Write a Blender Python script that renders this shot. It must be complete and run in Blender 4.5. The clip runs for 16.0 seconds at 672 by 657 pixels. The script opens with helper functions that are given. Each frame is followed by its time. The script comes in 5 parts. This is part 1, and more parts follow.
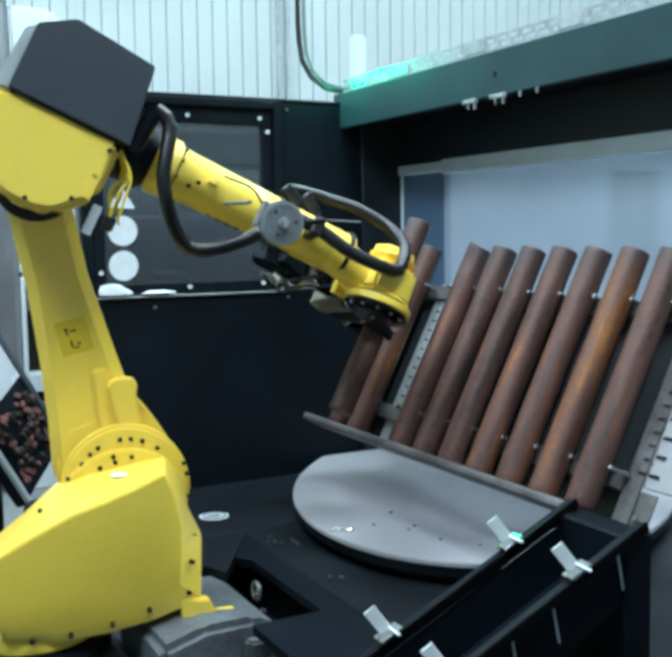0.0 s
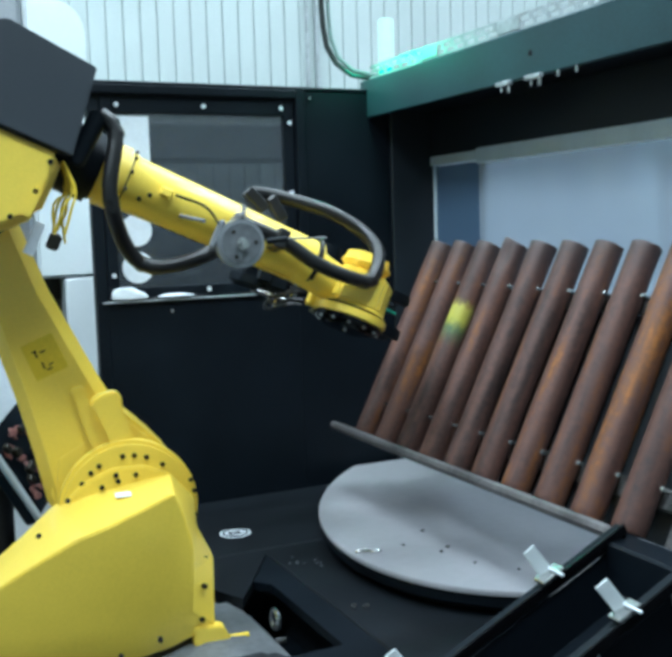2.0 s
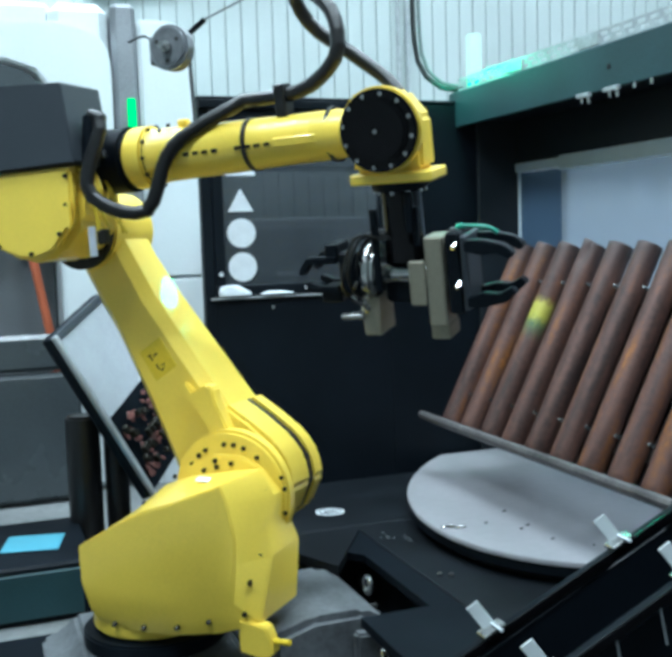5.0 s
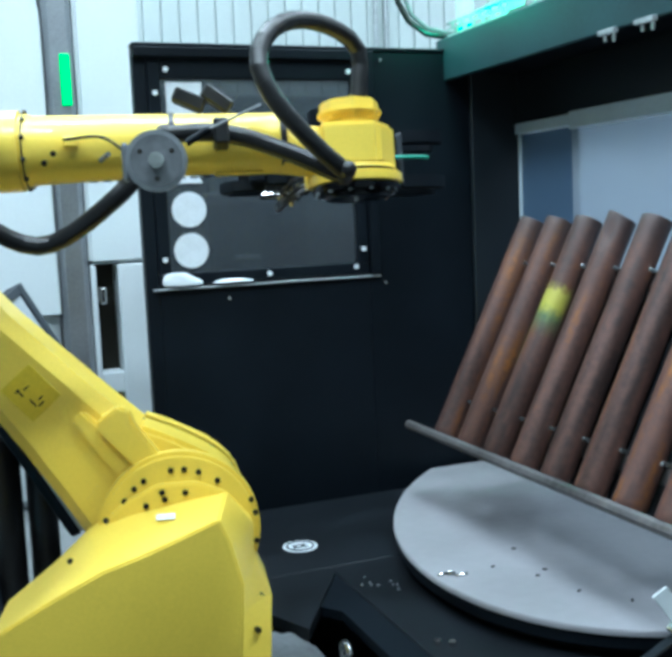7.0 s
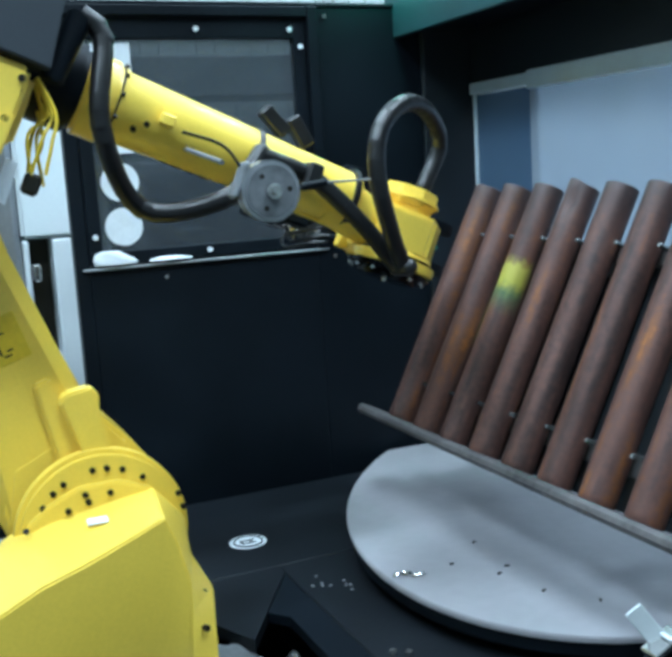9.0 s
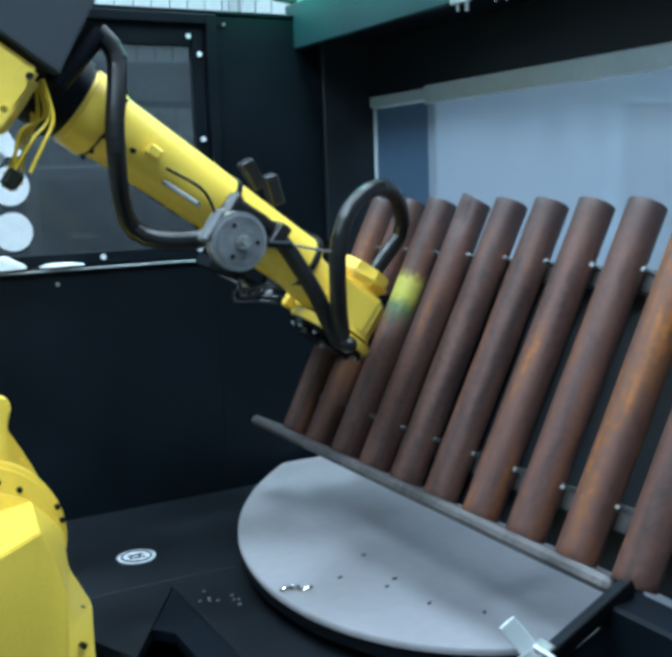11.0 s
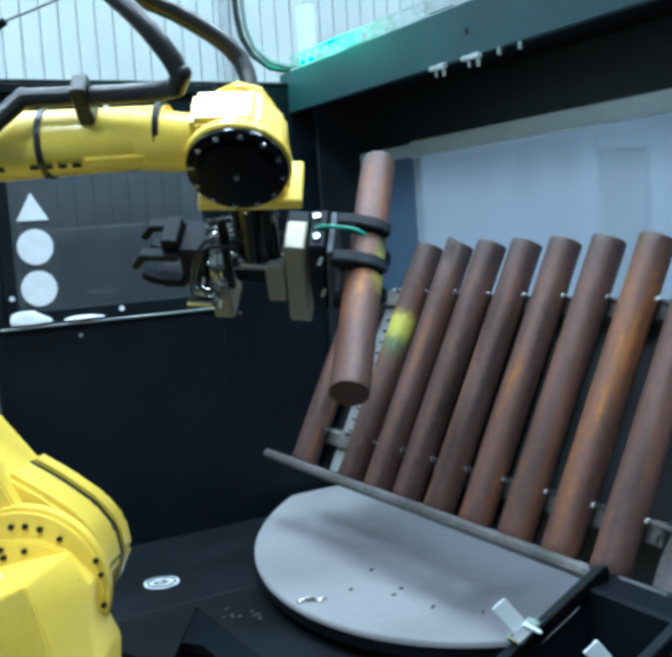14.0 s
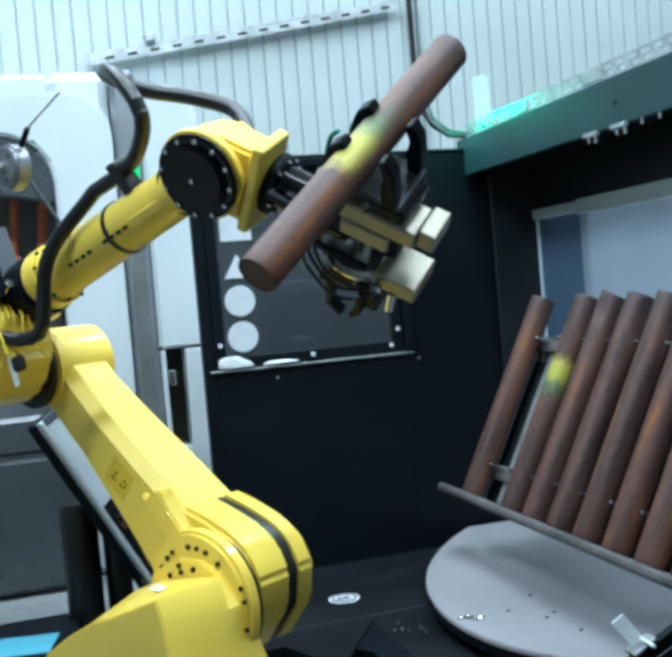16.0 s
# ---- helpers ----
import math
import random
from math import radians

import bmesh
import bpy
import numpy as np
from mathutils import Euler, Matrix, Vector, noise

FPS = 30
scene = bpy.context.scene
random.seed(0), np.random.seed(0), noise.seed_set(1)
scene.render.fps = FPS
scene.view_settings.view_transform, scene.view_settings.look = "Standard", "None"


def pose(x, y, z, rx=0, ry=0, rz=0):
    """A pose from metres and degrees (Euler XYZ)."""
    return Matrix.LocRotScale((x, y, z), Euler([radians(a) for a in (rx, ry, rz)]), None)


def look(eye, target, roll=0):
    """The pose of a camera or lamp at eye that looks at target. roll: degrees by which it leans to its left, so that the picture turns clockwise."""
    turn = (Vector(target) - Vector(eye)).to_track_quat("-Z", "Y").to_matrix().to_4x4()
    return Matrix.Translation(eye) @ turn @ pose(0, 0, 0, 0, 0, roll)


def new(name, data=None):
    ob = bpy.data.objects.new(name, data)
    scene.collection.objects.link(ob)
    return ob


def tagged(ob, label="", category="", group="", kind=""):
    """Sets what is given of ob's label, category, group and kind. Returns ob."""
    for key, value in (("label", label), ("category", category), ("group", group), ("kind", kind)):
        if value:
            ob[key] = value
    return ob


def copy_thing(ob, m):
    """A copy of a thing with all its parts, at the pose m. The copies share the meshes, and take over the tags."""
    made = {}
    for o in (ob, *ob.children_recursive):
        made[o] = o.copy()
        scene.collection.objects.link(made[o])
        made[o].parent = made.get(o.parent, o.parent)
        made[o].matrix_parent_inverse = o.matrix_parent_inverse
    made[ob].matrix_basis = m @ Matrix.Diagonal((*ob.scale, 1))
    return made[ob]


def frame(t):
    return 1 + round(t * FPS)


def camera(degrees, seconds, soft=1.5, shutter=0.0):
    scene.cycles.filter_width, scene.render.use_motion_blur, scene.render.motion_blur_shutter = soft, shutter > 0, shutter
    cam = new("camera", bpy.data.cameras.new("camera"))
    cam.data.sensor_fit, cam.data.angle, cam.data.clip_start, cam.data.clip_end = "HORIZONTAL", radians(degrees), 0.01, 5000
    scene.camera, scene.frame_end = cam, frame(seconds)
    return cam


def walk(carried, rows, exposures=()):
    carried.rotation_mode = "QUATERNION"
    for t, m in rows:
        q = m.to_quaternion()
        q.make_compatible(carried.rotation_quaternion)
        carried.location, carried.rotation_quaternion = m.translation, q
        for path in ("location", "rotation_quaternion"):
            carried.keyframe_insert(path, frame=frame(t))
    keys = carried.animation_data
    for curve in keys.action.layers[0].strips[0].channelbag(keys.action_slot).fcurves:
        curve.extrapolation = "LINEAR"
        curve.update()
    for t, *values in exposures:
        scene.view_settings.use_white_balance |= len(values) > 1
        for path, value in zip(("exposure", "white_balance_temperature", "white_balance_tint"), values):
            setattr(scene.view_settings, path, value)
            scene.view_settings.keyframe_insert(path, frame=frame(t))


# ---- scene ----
cam = camera(37.64, 16.0, 4.4)
walk(cam, [
    (0, look((0.000, 0.000, 0.993), (0.933, 1.759, 0.802), -0.81)),
    (0.5, look((0.112, 0.145, 1.007), (1.020, 1.915, 0.801), -1.15)),
    (1, look((0.166, 0.195, 1.009), (1.070, 1.967, 0.795), -1.24)),
    (1.5, look((0.189, 0.181, 0.989), (1.106, 1.946, 0.780), -1.45)),
    (2, look((0.174, 0.181, 1.000), (1.021, 1.982, 0.799), -1.79)),
    (2.5, look((0.136, 0.177, 1.004), (0.948, 1.996, 0.818), -1.04)),
    (3, look((0.081, 0.210, 0.995), (0.802, 2.067, 0.822), -0.28)),
    (3.2, look((0.075, 0.200, 0.989), (0.693, 2.095, 0.831), -0.43)),
    (5.3, look((0.049, -0.093, 0.981), (0.746, 1.772, 0.798), -2.07)),
    (5.5, look((0.073, -0.104, 0.985), (0.774, 1.759, 0.799), -2.56)),
    (6, look((0.091, -0.028, 0.996), (0.917, 1.782, 0.794), -3.19)),
    (6.5, look((0.096, 0.168, 0.979), (0.959, 1.958, 0.753), -2.32)),
    (7, look((0.302, 0.529, 0.976), (1.026, 2.380, 0.749), -2.50)),
    (7.5, look((0.364, 0.694, 1.001), (1.144, 2.515, 0.725), -1.89)),
    (8, look((0.421, 0.706, 1.002), (1.203, 2.520, 0.693), -2.82)),
    (8.2, look((0.421, 0.706, 1.006), (1.169, 2.533, 0.691), -3.51)),
    (10.3, look((0.452, 0.700, 0.995), (1.328, 2.471, 0.686), -3.53)),
    (10.5, look((0.481, 0.708, 0.988), (1.354, 2.480, 0.675), -3.73)),
    (11, look((0.479, 0.696, 1.001), (1.425, 2.433, 0.704), -1.96)),
    (11.5, look((0.463, 0.698, 1.008), (1.483, 2.393, 0.712), -1.17)),
    (12, look((0.468, 0.686, 1.015), (1.486, 2.383, 0.729), -1.70)),
    (12.5, look((0.441, 0.696, 0.998), (1.323, 2.470, 0.726), -1.73)),
    (13, look((0.353, 0.674, 0.984), (1.219, 2.462, 0.756), -1.33)),
    (13.5, look((0.321, 0.639, 1.020), (1.146, 2.449, 0.808), -1.21)),
    (14, look((0.339, 0.474, 0.994), (1.302, 2.216, 0.801), -4.07)),
    (14.5, look((0.320, 0.330, 1.015), (1.201, 2.113, 0.803), -2.99)),
    (15, look((0.355, 0.232, 1.024), (1.101, 2.079, 0.837), -4.42)),
    (15.5, look((0.363, 0.234, 1.004), (1.078, 2.094, 0.835), -4.64)),
    (16, look((0.329, 0.111, 1.021), (0.904, 2.025, 0.946), -4.88)),
], exposures=[(0, 0.07, 5700, 2), (3, -0.05, 5700, 2), (6, -0.03, 5700, 2), (7.5, -0.02, 5450, 2), (12.5, 0.03, 5330, 3), (15, 0.0, 5430, 3), (16, -0.2, 5550, 3)])

# ---- world and light ----
world = bpy.data.worlds.new("sky")
scene.world = world
world.use_nodes = True
wn = world.node_tree
sky = wn.nodes.new("ShaderNodeTexSky")
sky.sky_type, sky.sun_disc, sky.sun_elevation, sky.sun_rotation = "NISHITA", False, radians(40), radians(200)
wn.links.new(sky.outputs[0], wn.nodes["Background"].inputs[0])
wn.nodes["Background"].inputs[1].default_value = 0.1


def hall_lamp(x, y, z, sx, sy, power, tilt=0):
    """One light field of the hall's ceiling: an area lamp just below its housing."""
    data = bpy.data.lights.new("hall_light", "AREA")
    data.shape, data.size, data.size_y, data.energy, data.color = "RECTANGLE", sx, sy, power, (0.875, 0.955, 1.0)
    ob = new("hall_light", data)
    ob.matrix_world = pose(x, y, z, tilt)
    return ob


CEILING = 5.2
LAMPS = [(-1.6, 0.6), (1.4, 0.4), (-1.6, 2.9), (1.2, 3.0), (3.6, 1.6), (3.9, 4.2), (0.2, 4.6)]
for lx, ly in LAMPS:
    hall_lamp(lx, ly, CEILING - 0.14, 1.5, 0.5, 168 if ly < 1 else 103)
hall_lamp(3.6, 2.4, 2.45, 1.2, 2.2, 24)  # the lit room behind the sliding window


# ---- materials ----
def mat(name, color, rough=0.5, metal=0.0, var=0.12, scale=6.0, bump=0.05, fine=90.0, coat=0.0, tint=None, spec=0.5):
    """A surface with variation at two scales, grain and slight relief."""
    m = bpy.data.materials.new(name)
    m.use_nodes = True
    n, l = m.node_tree.nodes, m.node_tree.links
    p = n["Principled BSDF"]
    co = n.new("ShaderNodeTexCoord")
    big, small = n.new("ShaderNodeTexNoise"), n.new("ShaderNodeTexNoise")
    big.inputs["Scale"].default_value, small.inputs["Scale"].default_value = scale, fine
    big.inputs["Detail"].default_value, small.inputs["Detail"].default_value = 6, 3
    add = n.new("ShaderNodeMix")
    add.data_type = "FLOAT"
    add.inputs[0].default_value = 0.35
    ramp = n.new("ShaderNodeValToRGB")
    c2 = tint or tuple(c * (1 - 2.2 * var) for c in color)
    ramp.color_ramp.elements[0].position, ramp.color_ramp.elements[1].position = 0.3, 0.7
    ramp.color_ramp.elements[0].color = (*c2, 1)
    ramp.color_ramp.elements[1].color = (*(min(1, c * (1 + var)) for c in color), 1)
    for t in (big, small):
        l.new(co.outputs["Object"], t.inputs["Vector"])
    l.new(big.outputs["Fac"], add.inputs[2])
    l.new(small.outputs["Fac"], add.inputs[3])
    l.new(add.outputs[0], ramp.inputs[0])
    l.new(ramp.outputs[0], p.inputs["Base Color"])
    rr = n.new("ShaderNodeMapRange")
    rr.inputs[3].default_value, rr.inputs[4].default_value = max(0.02, rough - 0.12), min(1, rough + 0.12)
    l.new(big.outputs["Fac"], rr.inputs[0])
    l.new(rr.outputs[0], p.inputs["Roughness"])
    p.inputs["Metallic"].default_value = metal
    p.inputs["Specular IOR Level"].default_value = spec
    p.inputs["Coat Weight"].default_value = coat
    if bump:
        b = n.new("ShaderNodeBump")
        b.inputs["Strength"].default_value, b.inputs["Distance"].default_value = bump, 0.004
        l.new(small.outputs["Fac"], b.inputs["Height"])
        l.new(b.outputs[0], p.inputs["Normal"])
    return m


def glow(name, color, strength):
    m = bpy.data.materials.new(name)
    m.use_nodes = True
    p = m.node_tree.nodes["Principled BSDF"]
    p.inputs["Base Color"].default_value = (*(c * 0.35 for c in color), 1)
    p.inputs["Emission Color"].default_value = (*color, 1)
    p.inputs["Emission Strength"].default_value = strength
    return m


def glass(name, color, rough=0.02, alpha=0.25):
    """A thin pane: part clear, part tinted and glossy."""
    m = bpy.data.materials.new(name)
    m.use_nodes = True
    n, l = m.node_tree.nodes, m.node_tree.links
    out = n["Material Output"]
    p = n["Principled BSDF"]
    p.inputs["Base Color"].default_value = (*color, 1)
    p.inputs["Roughness"].default_value = rough
    tr = n.new("ShaderNodeBsdfTransparent")
    tr.inputs[0].default_value = (*(min(1, c * 0.6 + 0.4) for c in color), 1)
    noise_tex = n.new("ShaderNodeTexNoise")
    noise_tex.inputs["Scale"].default_value = 2.5
    rng = n.new("ShaderNodeMapRange")
    rng.inputs[3].default_value, rng.inputs[4].default_value = max(0, alpha - 0.06), min(1, alpha + 0.06)
    co = n.new("ShaderNodeTexCoord")
    l.new(co.outputs["Object"], noise_tex.inputs["Vector"])
    l.new(noise_tex.outputs["Fac"], rng.inputs[0])
    mix = n.new("ShaderNodeMixShader")
    l.new(rng.outputs[0], mix.inputs[0])
    l.new(tr.outputs[0], mix.inputs[1])
    l.new(p.outputs[0], mix.inputs[2])
    l.new(mix.outputs[0], out.inputs[0])
    return m


def rust(name, paint=0):
    """Hot-rolled tube: brown scale with orange rust runs along the length; tube axis is local z."""
    m = bpy.data.materials.new(name)
    m.use_nodes = True
    n, l = m.node_tree.nodes, m.node_tree.links
    p = n["Principled BSDF"]
    co, info = n.new("ShaderNodeTexCoord"), n.new("ShaderNodeObjectInfo")
    shift = n.new("ShaderNodeVectorMath")
    shift.operation = "MULTIPLY_ADD"
    shift.inputs[1].default_value = (9, 9, 9)
    rv = n.new("ShaderNodeCombineXYZ")
    l.new(info.outputs["Random"], rv.inputs[0])
    l.new(info.outputs["Random"], rv.inputs[2])
    l.new(rv.outputs[0], shift.inputs[0])
    l.new(co.outputs["Object"], shift.inputs[2])
    mp = n.new("ShaderNodeMapping")
    mp.inputs["Scale"].default_value = (26, 26, 3.2)
    l.new(shift.outputs[0], mp.inputs["Vector"])
    streak, grain = n.new("ShaderNodeTexNoise"), n.new("ShaderNodeTexNoise")
    streak.inputs["Scale"].default_value, streak.inputs["Detail"].default_value = 1.0, 8
    grain.inputs["Scale"].default_value, grain.inputs["Detail"].default_value = 60, 6
    l.new(mp.outputs[0], streak.inputs["Vector"])
    l.new(shift.outputs[0], grain.inputs["Vector"])
    mix = n.new("ShaderNodeMix")
    mix.data_type = "FLOAT"
    mix.inputs[0].default_value = 0.28
    l.new(streak.outputs["Fac"], mix.inputs[2])
    l.new(grain.outputs["Fac"], mix.inputs[3])
    warm = n.new("ShaderNodeMath")
    warm.operation = "MULTIPLY_ADD"
    warm.inputs[1].default_value, warm.inputs[2].default_value = 0.16, -0.07
    l.new(info.outputs["Random"], warm.inputs[0])
    both = n.new("ShaderNodeMath")
    l.new(mix.outputs[0], both.inputs[0])
    l.new(warm.outputs[0], both.inputs[1])
    ramp = n.new("ShaderNodeValToRGB")
    e = ramp.color_ramp.elements
    e[0].position, e[0].color = 0.30, (0.036, 0.021, 0.018, 1)
    e[1].position, e[1].color = 0.70, (0.31, 0.115, 0.022, 1)
    for pos, c in ((0.42, (0.080, 0.039, 0.031, 1)), (0.52, (0.120, 0.056, 0.042, 1)), (0.60, (0.17, 0.067, 0.027, 1))):
        k = e.new(pos)
        k.color = c
    l.new(both.outputs[0], ramp.inputs[0])
    # upper ends blackened by the saw and the furnace
    tip, tsep, tmap, twob = n.new("ShaderNodeMix"), n.new("ShaderNodeSeparateXYZ"), n.new("ShaderNodeMapRange"), n.new("ShaderNodeMath")
    tip.data_type = "RGBA"
    twob.operation = "MULTIPLY_ADD"
    twob.inputs[1].default_value = 0.22
    tmap.inputs[1].default_value, tmap.inputs[2].default_value, tmap.inputs[4].default_value = 0.70, 0.83, 0.75
    l.new(co.outputs["Object"], tsep.inputs[0])
    l.new(streak.outputs["Fac"], twob.inputs[0])
    l.new(tsep.outputs[2], twob.inputs[2])
    l.new(twob.outputs[0], tmap.inputs[0])
    l.new(tmap.outputs[0], tip.inputs[0])
    l.new(ramp.outputs[0], tip.inputs[6])
    tip.inputs[7].default_value = (0.042, 0.034, 0.036, 1)
    base = tip.outputs[2]
    if paint:
        sep = n.new("ShaderNodeSeparateXYZ")
        l.new(co.outputs["Object"], sep.inputs[0])
        wob = n.new("ShaderNodeMath")
        wob.operation = "MULTIPLY_ADD"
        wob.inputs[1].default_value = 0.05
        l.new(grain.outputs["Fac"], wob.inputs[0])
        l.new(sep.outputs[2], wob.inputs[2])
        band = n.new("ShaderNodeValToRGB")
        b = band.color_ramp.elements
        b[0].position, b[0].color = 0.0, (0, 0, 0, 0)
        b[1].position, b[1].color = 1.0, (0, 0, 0, 0)
        for pos, c in ((0.10, (0.05, 0.12, 0.05, 0)), (0.40, (0.10, 0.22, 0.08, 0.55)), (0.58, (0.52, 0.50, 0.06, 0.75)),
                       (0.80, (0.55, 0.50, 0.08, 0.75)), (0.95, (0.4, 0.36, 0.05, 0.0))):
            k = b.new(pos)
            k.color = c
        rg = n.new("ShaderNodeMapRange")
        rg.inputs[1].default_value, rg.inputs[2].default_value = (PAINT_LOW, PAINT_HIGH) if paint < 0 else (0.53, 0.26)
        l.new(wob.outputs[0], rg.inputs[0])
        l.new(rg.outputs[0], band.inputs[0])
        side = n.new("ShaderNodeMapRange")
        side.inputs[1].default_value, side.inputs[2].default_value = (0.004, 0.026) if paint < 0 else (0.016, 0.030)
        face = n.new("ShaderNodeMath")
        face.operation = "MULTIPLY_ADD"
        face.inputs[1].default_value = paint * 0.8
        ym = n.new("ShaderNodeMath")
        ym.operation = "MULTIPLY"
        ym.inputs[1].default_value = -0.6 if paint < 0 else -0.15
        l.new(sep.outputs[1], ym.inputs[0])
        l.new(sep.outputs[0], face.inputs[0])
        l.new(ym.outputs[0], face.inputs[2])
        l.new(face.outputs[0], side.inputs[0])
        both2 = n.new("ShaderNodeMath")
        both2.operation = "MULTIPLY"
        l.new(band.outputs[1], both2.inputs[0])
        l.new(side.outputs[0], both2.inputs[1])
        cm = n.new("ShaderNodeMix")
        cm.data_type = "RGBA"
        l.new(both2.outputs[0], cm.inputs[0])
        l.new(base, cm.inputs[6])
        l.new(band.outputs[0], cm.inputs[7])
        base = cm.outputs[2]
    l.new(base, p.inputs["Base Color"])
    p.inputs["Metallic"].default_value = 0.15
    rr = n.new("ShaderNodeMapRange")
    rr.inputs[3].default_value, rr.inputs[4].default_value = 0.42, 0.72
    l.new(mix.outputs[0], rr.inputs[0])
    l.new(rr.outputs[0], p.inputs["Roughness"])
    bp = n.new("ShaderNodeBump")
    bp.inputs["Strength"].default_value, bp.inputs["Distance"].default_value = 0.25, 0.002
    l.new(grain.outputs["Fac"], bp.inputs["Height"])
    l.new(bp.outputs[0], p.inputs["Normal"])
    return m


PAINT_LOW, PAINT_HIGH = 0.35, 0.54
YELLOW = mat("yellow_robot_paint", (0.91, 0.66, 0.075), 0.42, 0, 0.05, 4, 0.03, 140, 0.35)
YELLOW_D = mat("dark_yellow_label", (0.74, 0.53, 0.02), 0.45, 0, 0.1, 9)
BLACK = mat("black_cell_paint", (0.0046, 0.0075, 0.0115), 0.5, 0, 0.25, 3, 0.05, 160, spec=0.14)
# paler copy of the cell's black: brightness put into the colour for shaded surfaces
BLACK_LIFTED = mat("black_paint_lifted_in_shade", (0.011, 0.016, 0.021), 0.5, 0, 0.25, 3, 0.05, 160, spec=0.4)
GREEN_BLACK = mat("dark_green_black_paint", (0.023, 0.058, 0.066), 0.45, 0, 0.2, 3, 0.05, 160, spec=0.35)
FLOOR_D = mat("dark_floor_plate", (0.007, 0.0095, 0.013), 0.5, 0.0, 0.35, 3, 0.1, 70, spec=0.25)
RUBBER = mat("black_hose_rubber", (0.009, 0.009, 0.0095), 0.36, 0, 0.2, 20, 0.05)
GREYBOX = mat("dark_grey_sheet_metal", (0.040, 0.048, 0.058), 0.55, 0.1, 0.08, 3, 0.04, 180)
CASTGREY = mat("grey_cast_iron", (0.17, 0.18, 0.19), 0.55, 0.3, 0.25, 7, 0.2, 60)
STEEL = mat("bare_steel_plate", (0.36, 0.355, 0.372), 0.42, 0.12, 0.06, 2.2, 0.02, 30)
BARSTEEL = mat("mill_steel", (0.15, 0.145, 0.14), 0.5, 0.4, 0.25, 8, 0.1, 70)
CHROME = mat("bright_machined_steel", (0.55, 0.55, 0.54), 0.22, 0.95, 0.1, 12, 0.02)
BEIGE = mat("anodised_champagne_plate", (0.31, 0.285, 0.215), 0.42, 0.4, 0.1, 6, 0.03)
BLACKGLOSS = mat("glossy_black_cover", (0.004, 0.004, 0.005), 0.16, 0, 0.15, 6, 0.01, 90, 0.0, spec=0.25)
WHITE = mat("white_machine_paint", (0.64, 0.68, 0.69), 0.4, 0, 0.04, 2, 0.02)
WALLWHITE = mat("white_corrugated_sheet", (0.45, 0.50, 0.492), 0.5, 0, 0.05, 1.5, 0.03)
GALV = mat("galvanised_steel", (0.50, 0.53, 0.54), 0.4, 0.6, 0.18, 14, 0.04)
ALU = mat("aluminium_profile", (0.60, 0.63, 0.64), 0.35, 0.6, 0.08, 8, 0.02)
STAINLESS = mat("brushed_stainless", (0.40, 0.41, 0.43), 0.35, 0.8, 0.12, 5, 0.03)
CONCRETE = mat("concrete_floor", (0.20, 0.21, 0.21), 0.6, 0, 0.2, 2, 0.1, 40)
GREYPAINT = mat("mid_grey_paint", (0.16, 0.17, 0.18), 0.5, 0, 0.1, 4)
DOORGREY = mat("dark_grey_plastic_door", (0.055, 0.065, 0.07), 0.25, 0, 0.12, 3, 0.02)
STICKER = mat("white_sticker", (0.72, 0.76, 0.80), 0.5, 0, 0.06, 20, 0.0)
BLUESHEET = mat("light_blue_sheet", (0.10, 0.36, 0.47), 0.5, 0, 0.06, 8)
ORANGE = mat("orange_red_steel", (0.55, 0.14, 0.06), 0.5, 0, 0.15, 7)
REDBROWN = mat("reddish_reflection_tone", (0.15, 0.055, 0.045), 0.7, 0, 0.4, 18, 0.2, 40)
BOLTD = mat("dark_bolt", (0.02, 0.018, 0.012), 0.45, 0.5, 0.1, 9)
FROST = glass("frosted_pane", (0.52, 0.58, 0.65), 0.35, 0.5)
BLUEPANE = glass("blue_grey_pane", (0.11, 0.18, 0.28), 0.25, 0.75)
DARKPANE = glass("smoked_pane", (0.10, 0.115, 0.13), 0.06, 0.34)
ROOMWALL = mat("pale_blue_room_wall", (0.62, 0.68, 0.76), 0.6, 0, 0.12, 1.2)
GREENLED = glow("green_led", (0.0, 0.72, 0.16), 1.2)
LAMPWHITE = glow("white_lamp_tube", (0.75, 1.0, 0.93), 0.55)
GREENLAMP = glow("green_lamp_base", (0.02, 0.75, 0.33), 1.8)
LEDPANEL = glow("ceiling_led_panel", (0.93, 1.0, 1.0), 6.0)
RUSTEND = mat("brown_sawn_steel_end", (0.15, 0.075, 0.052), 0.6, 0.1, 0.2, 30, 0.1)
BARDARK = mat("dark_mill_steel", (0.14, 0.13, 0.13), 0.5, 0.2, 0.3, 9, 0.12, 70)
WHITEFRAME = mat("white_window_frame", (0.66, 0.76, 0.82), 0.35, 0.1, 0.05, 8, 0.02)
RUSTY, RUSTY_FRONT, RUSTY_BACK = rust("rusty_tube"), rust("rusty_tube_with_front_mark", -1), rust("rusty_tube_with_back_mark", 1)


# ---- mesh helpers ----
def part(name, bm, material, parent=None, label="", smooth=True):
    """Links a bmesh as one mesh object, under a thing or a part when one is given."""
    me = bpy.data.meshes.new(name)
    bmesh.ops.recalc_face_normals(bm, faces=bm.faces)
    bm.to_mesh(me)
    bm.free()
    me.materials.append(material)
    if smooth:
        for f in me.polygons:
            f.use_smooth = True
        me.set_sharp_from_angle(angle=radians(32))
    ob = new(name, me)
    if parent is not None:
        ob.parent = parent
    return tagged(ob, label)


def thing(name, m=None):
    ob = new(name)
    ob.empty_display_size = 0.05
    if m is not None:
        ob.matrix_world = m
    return ob


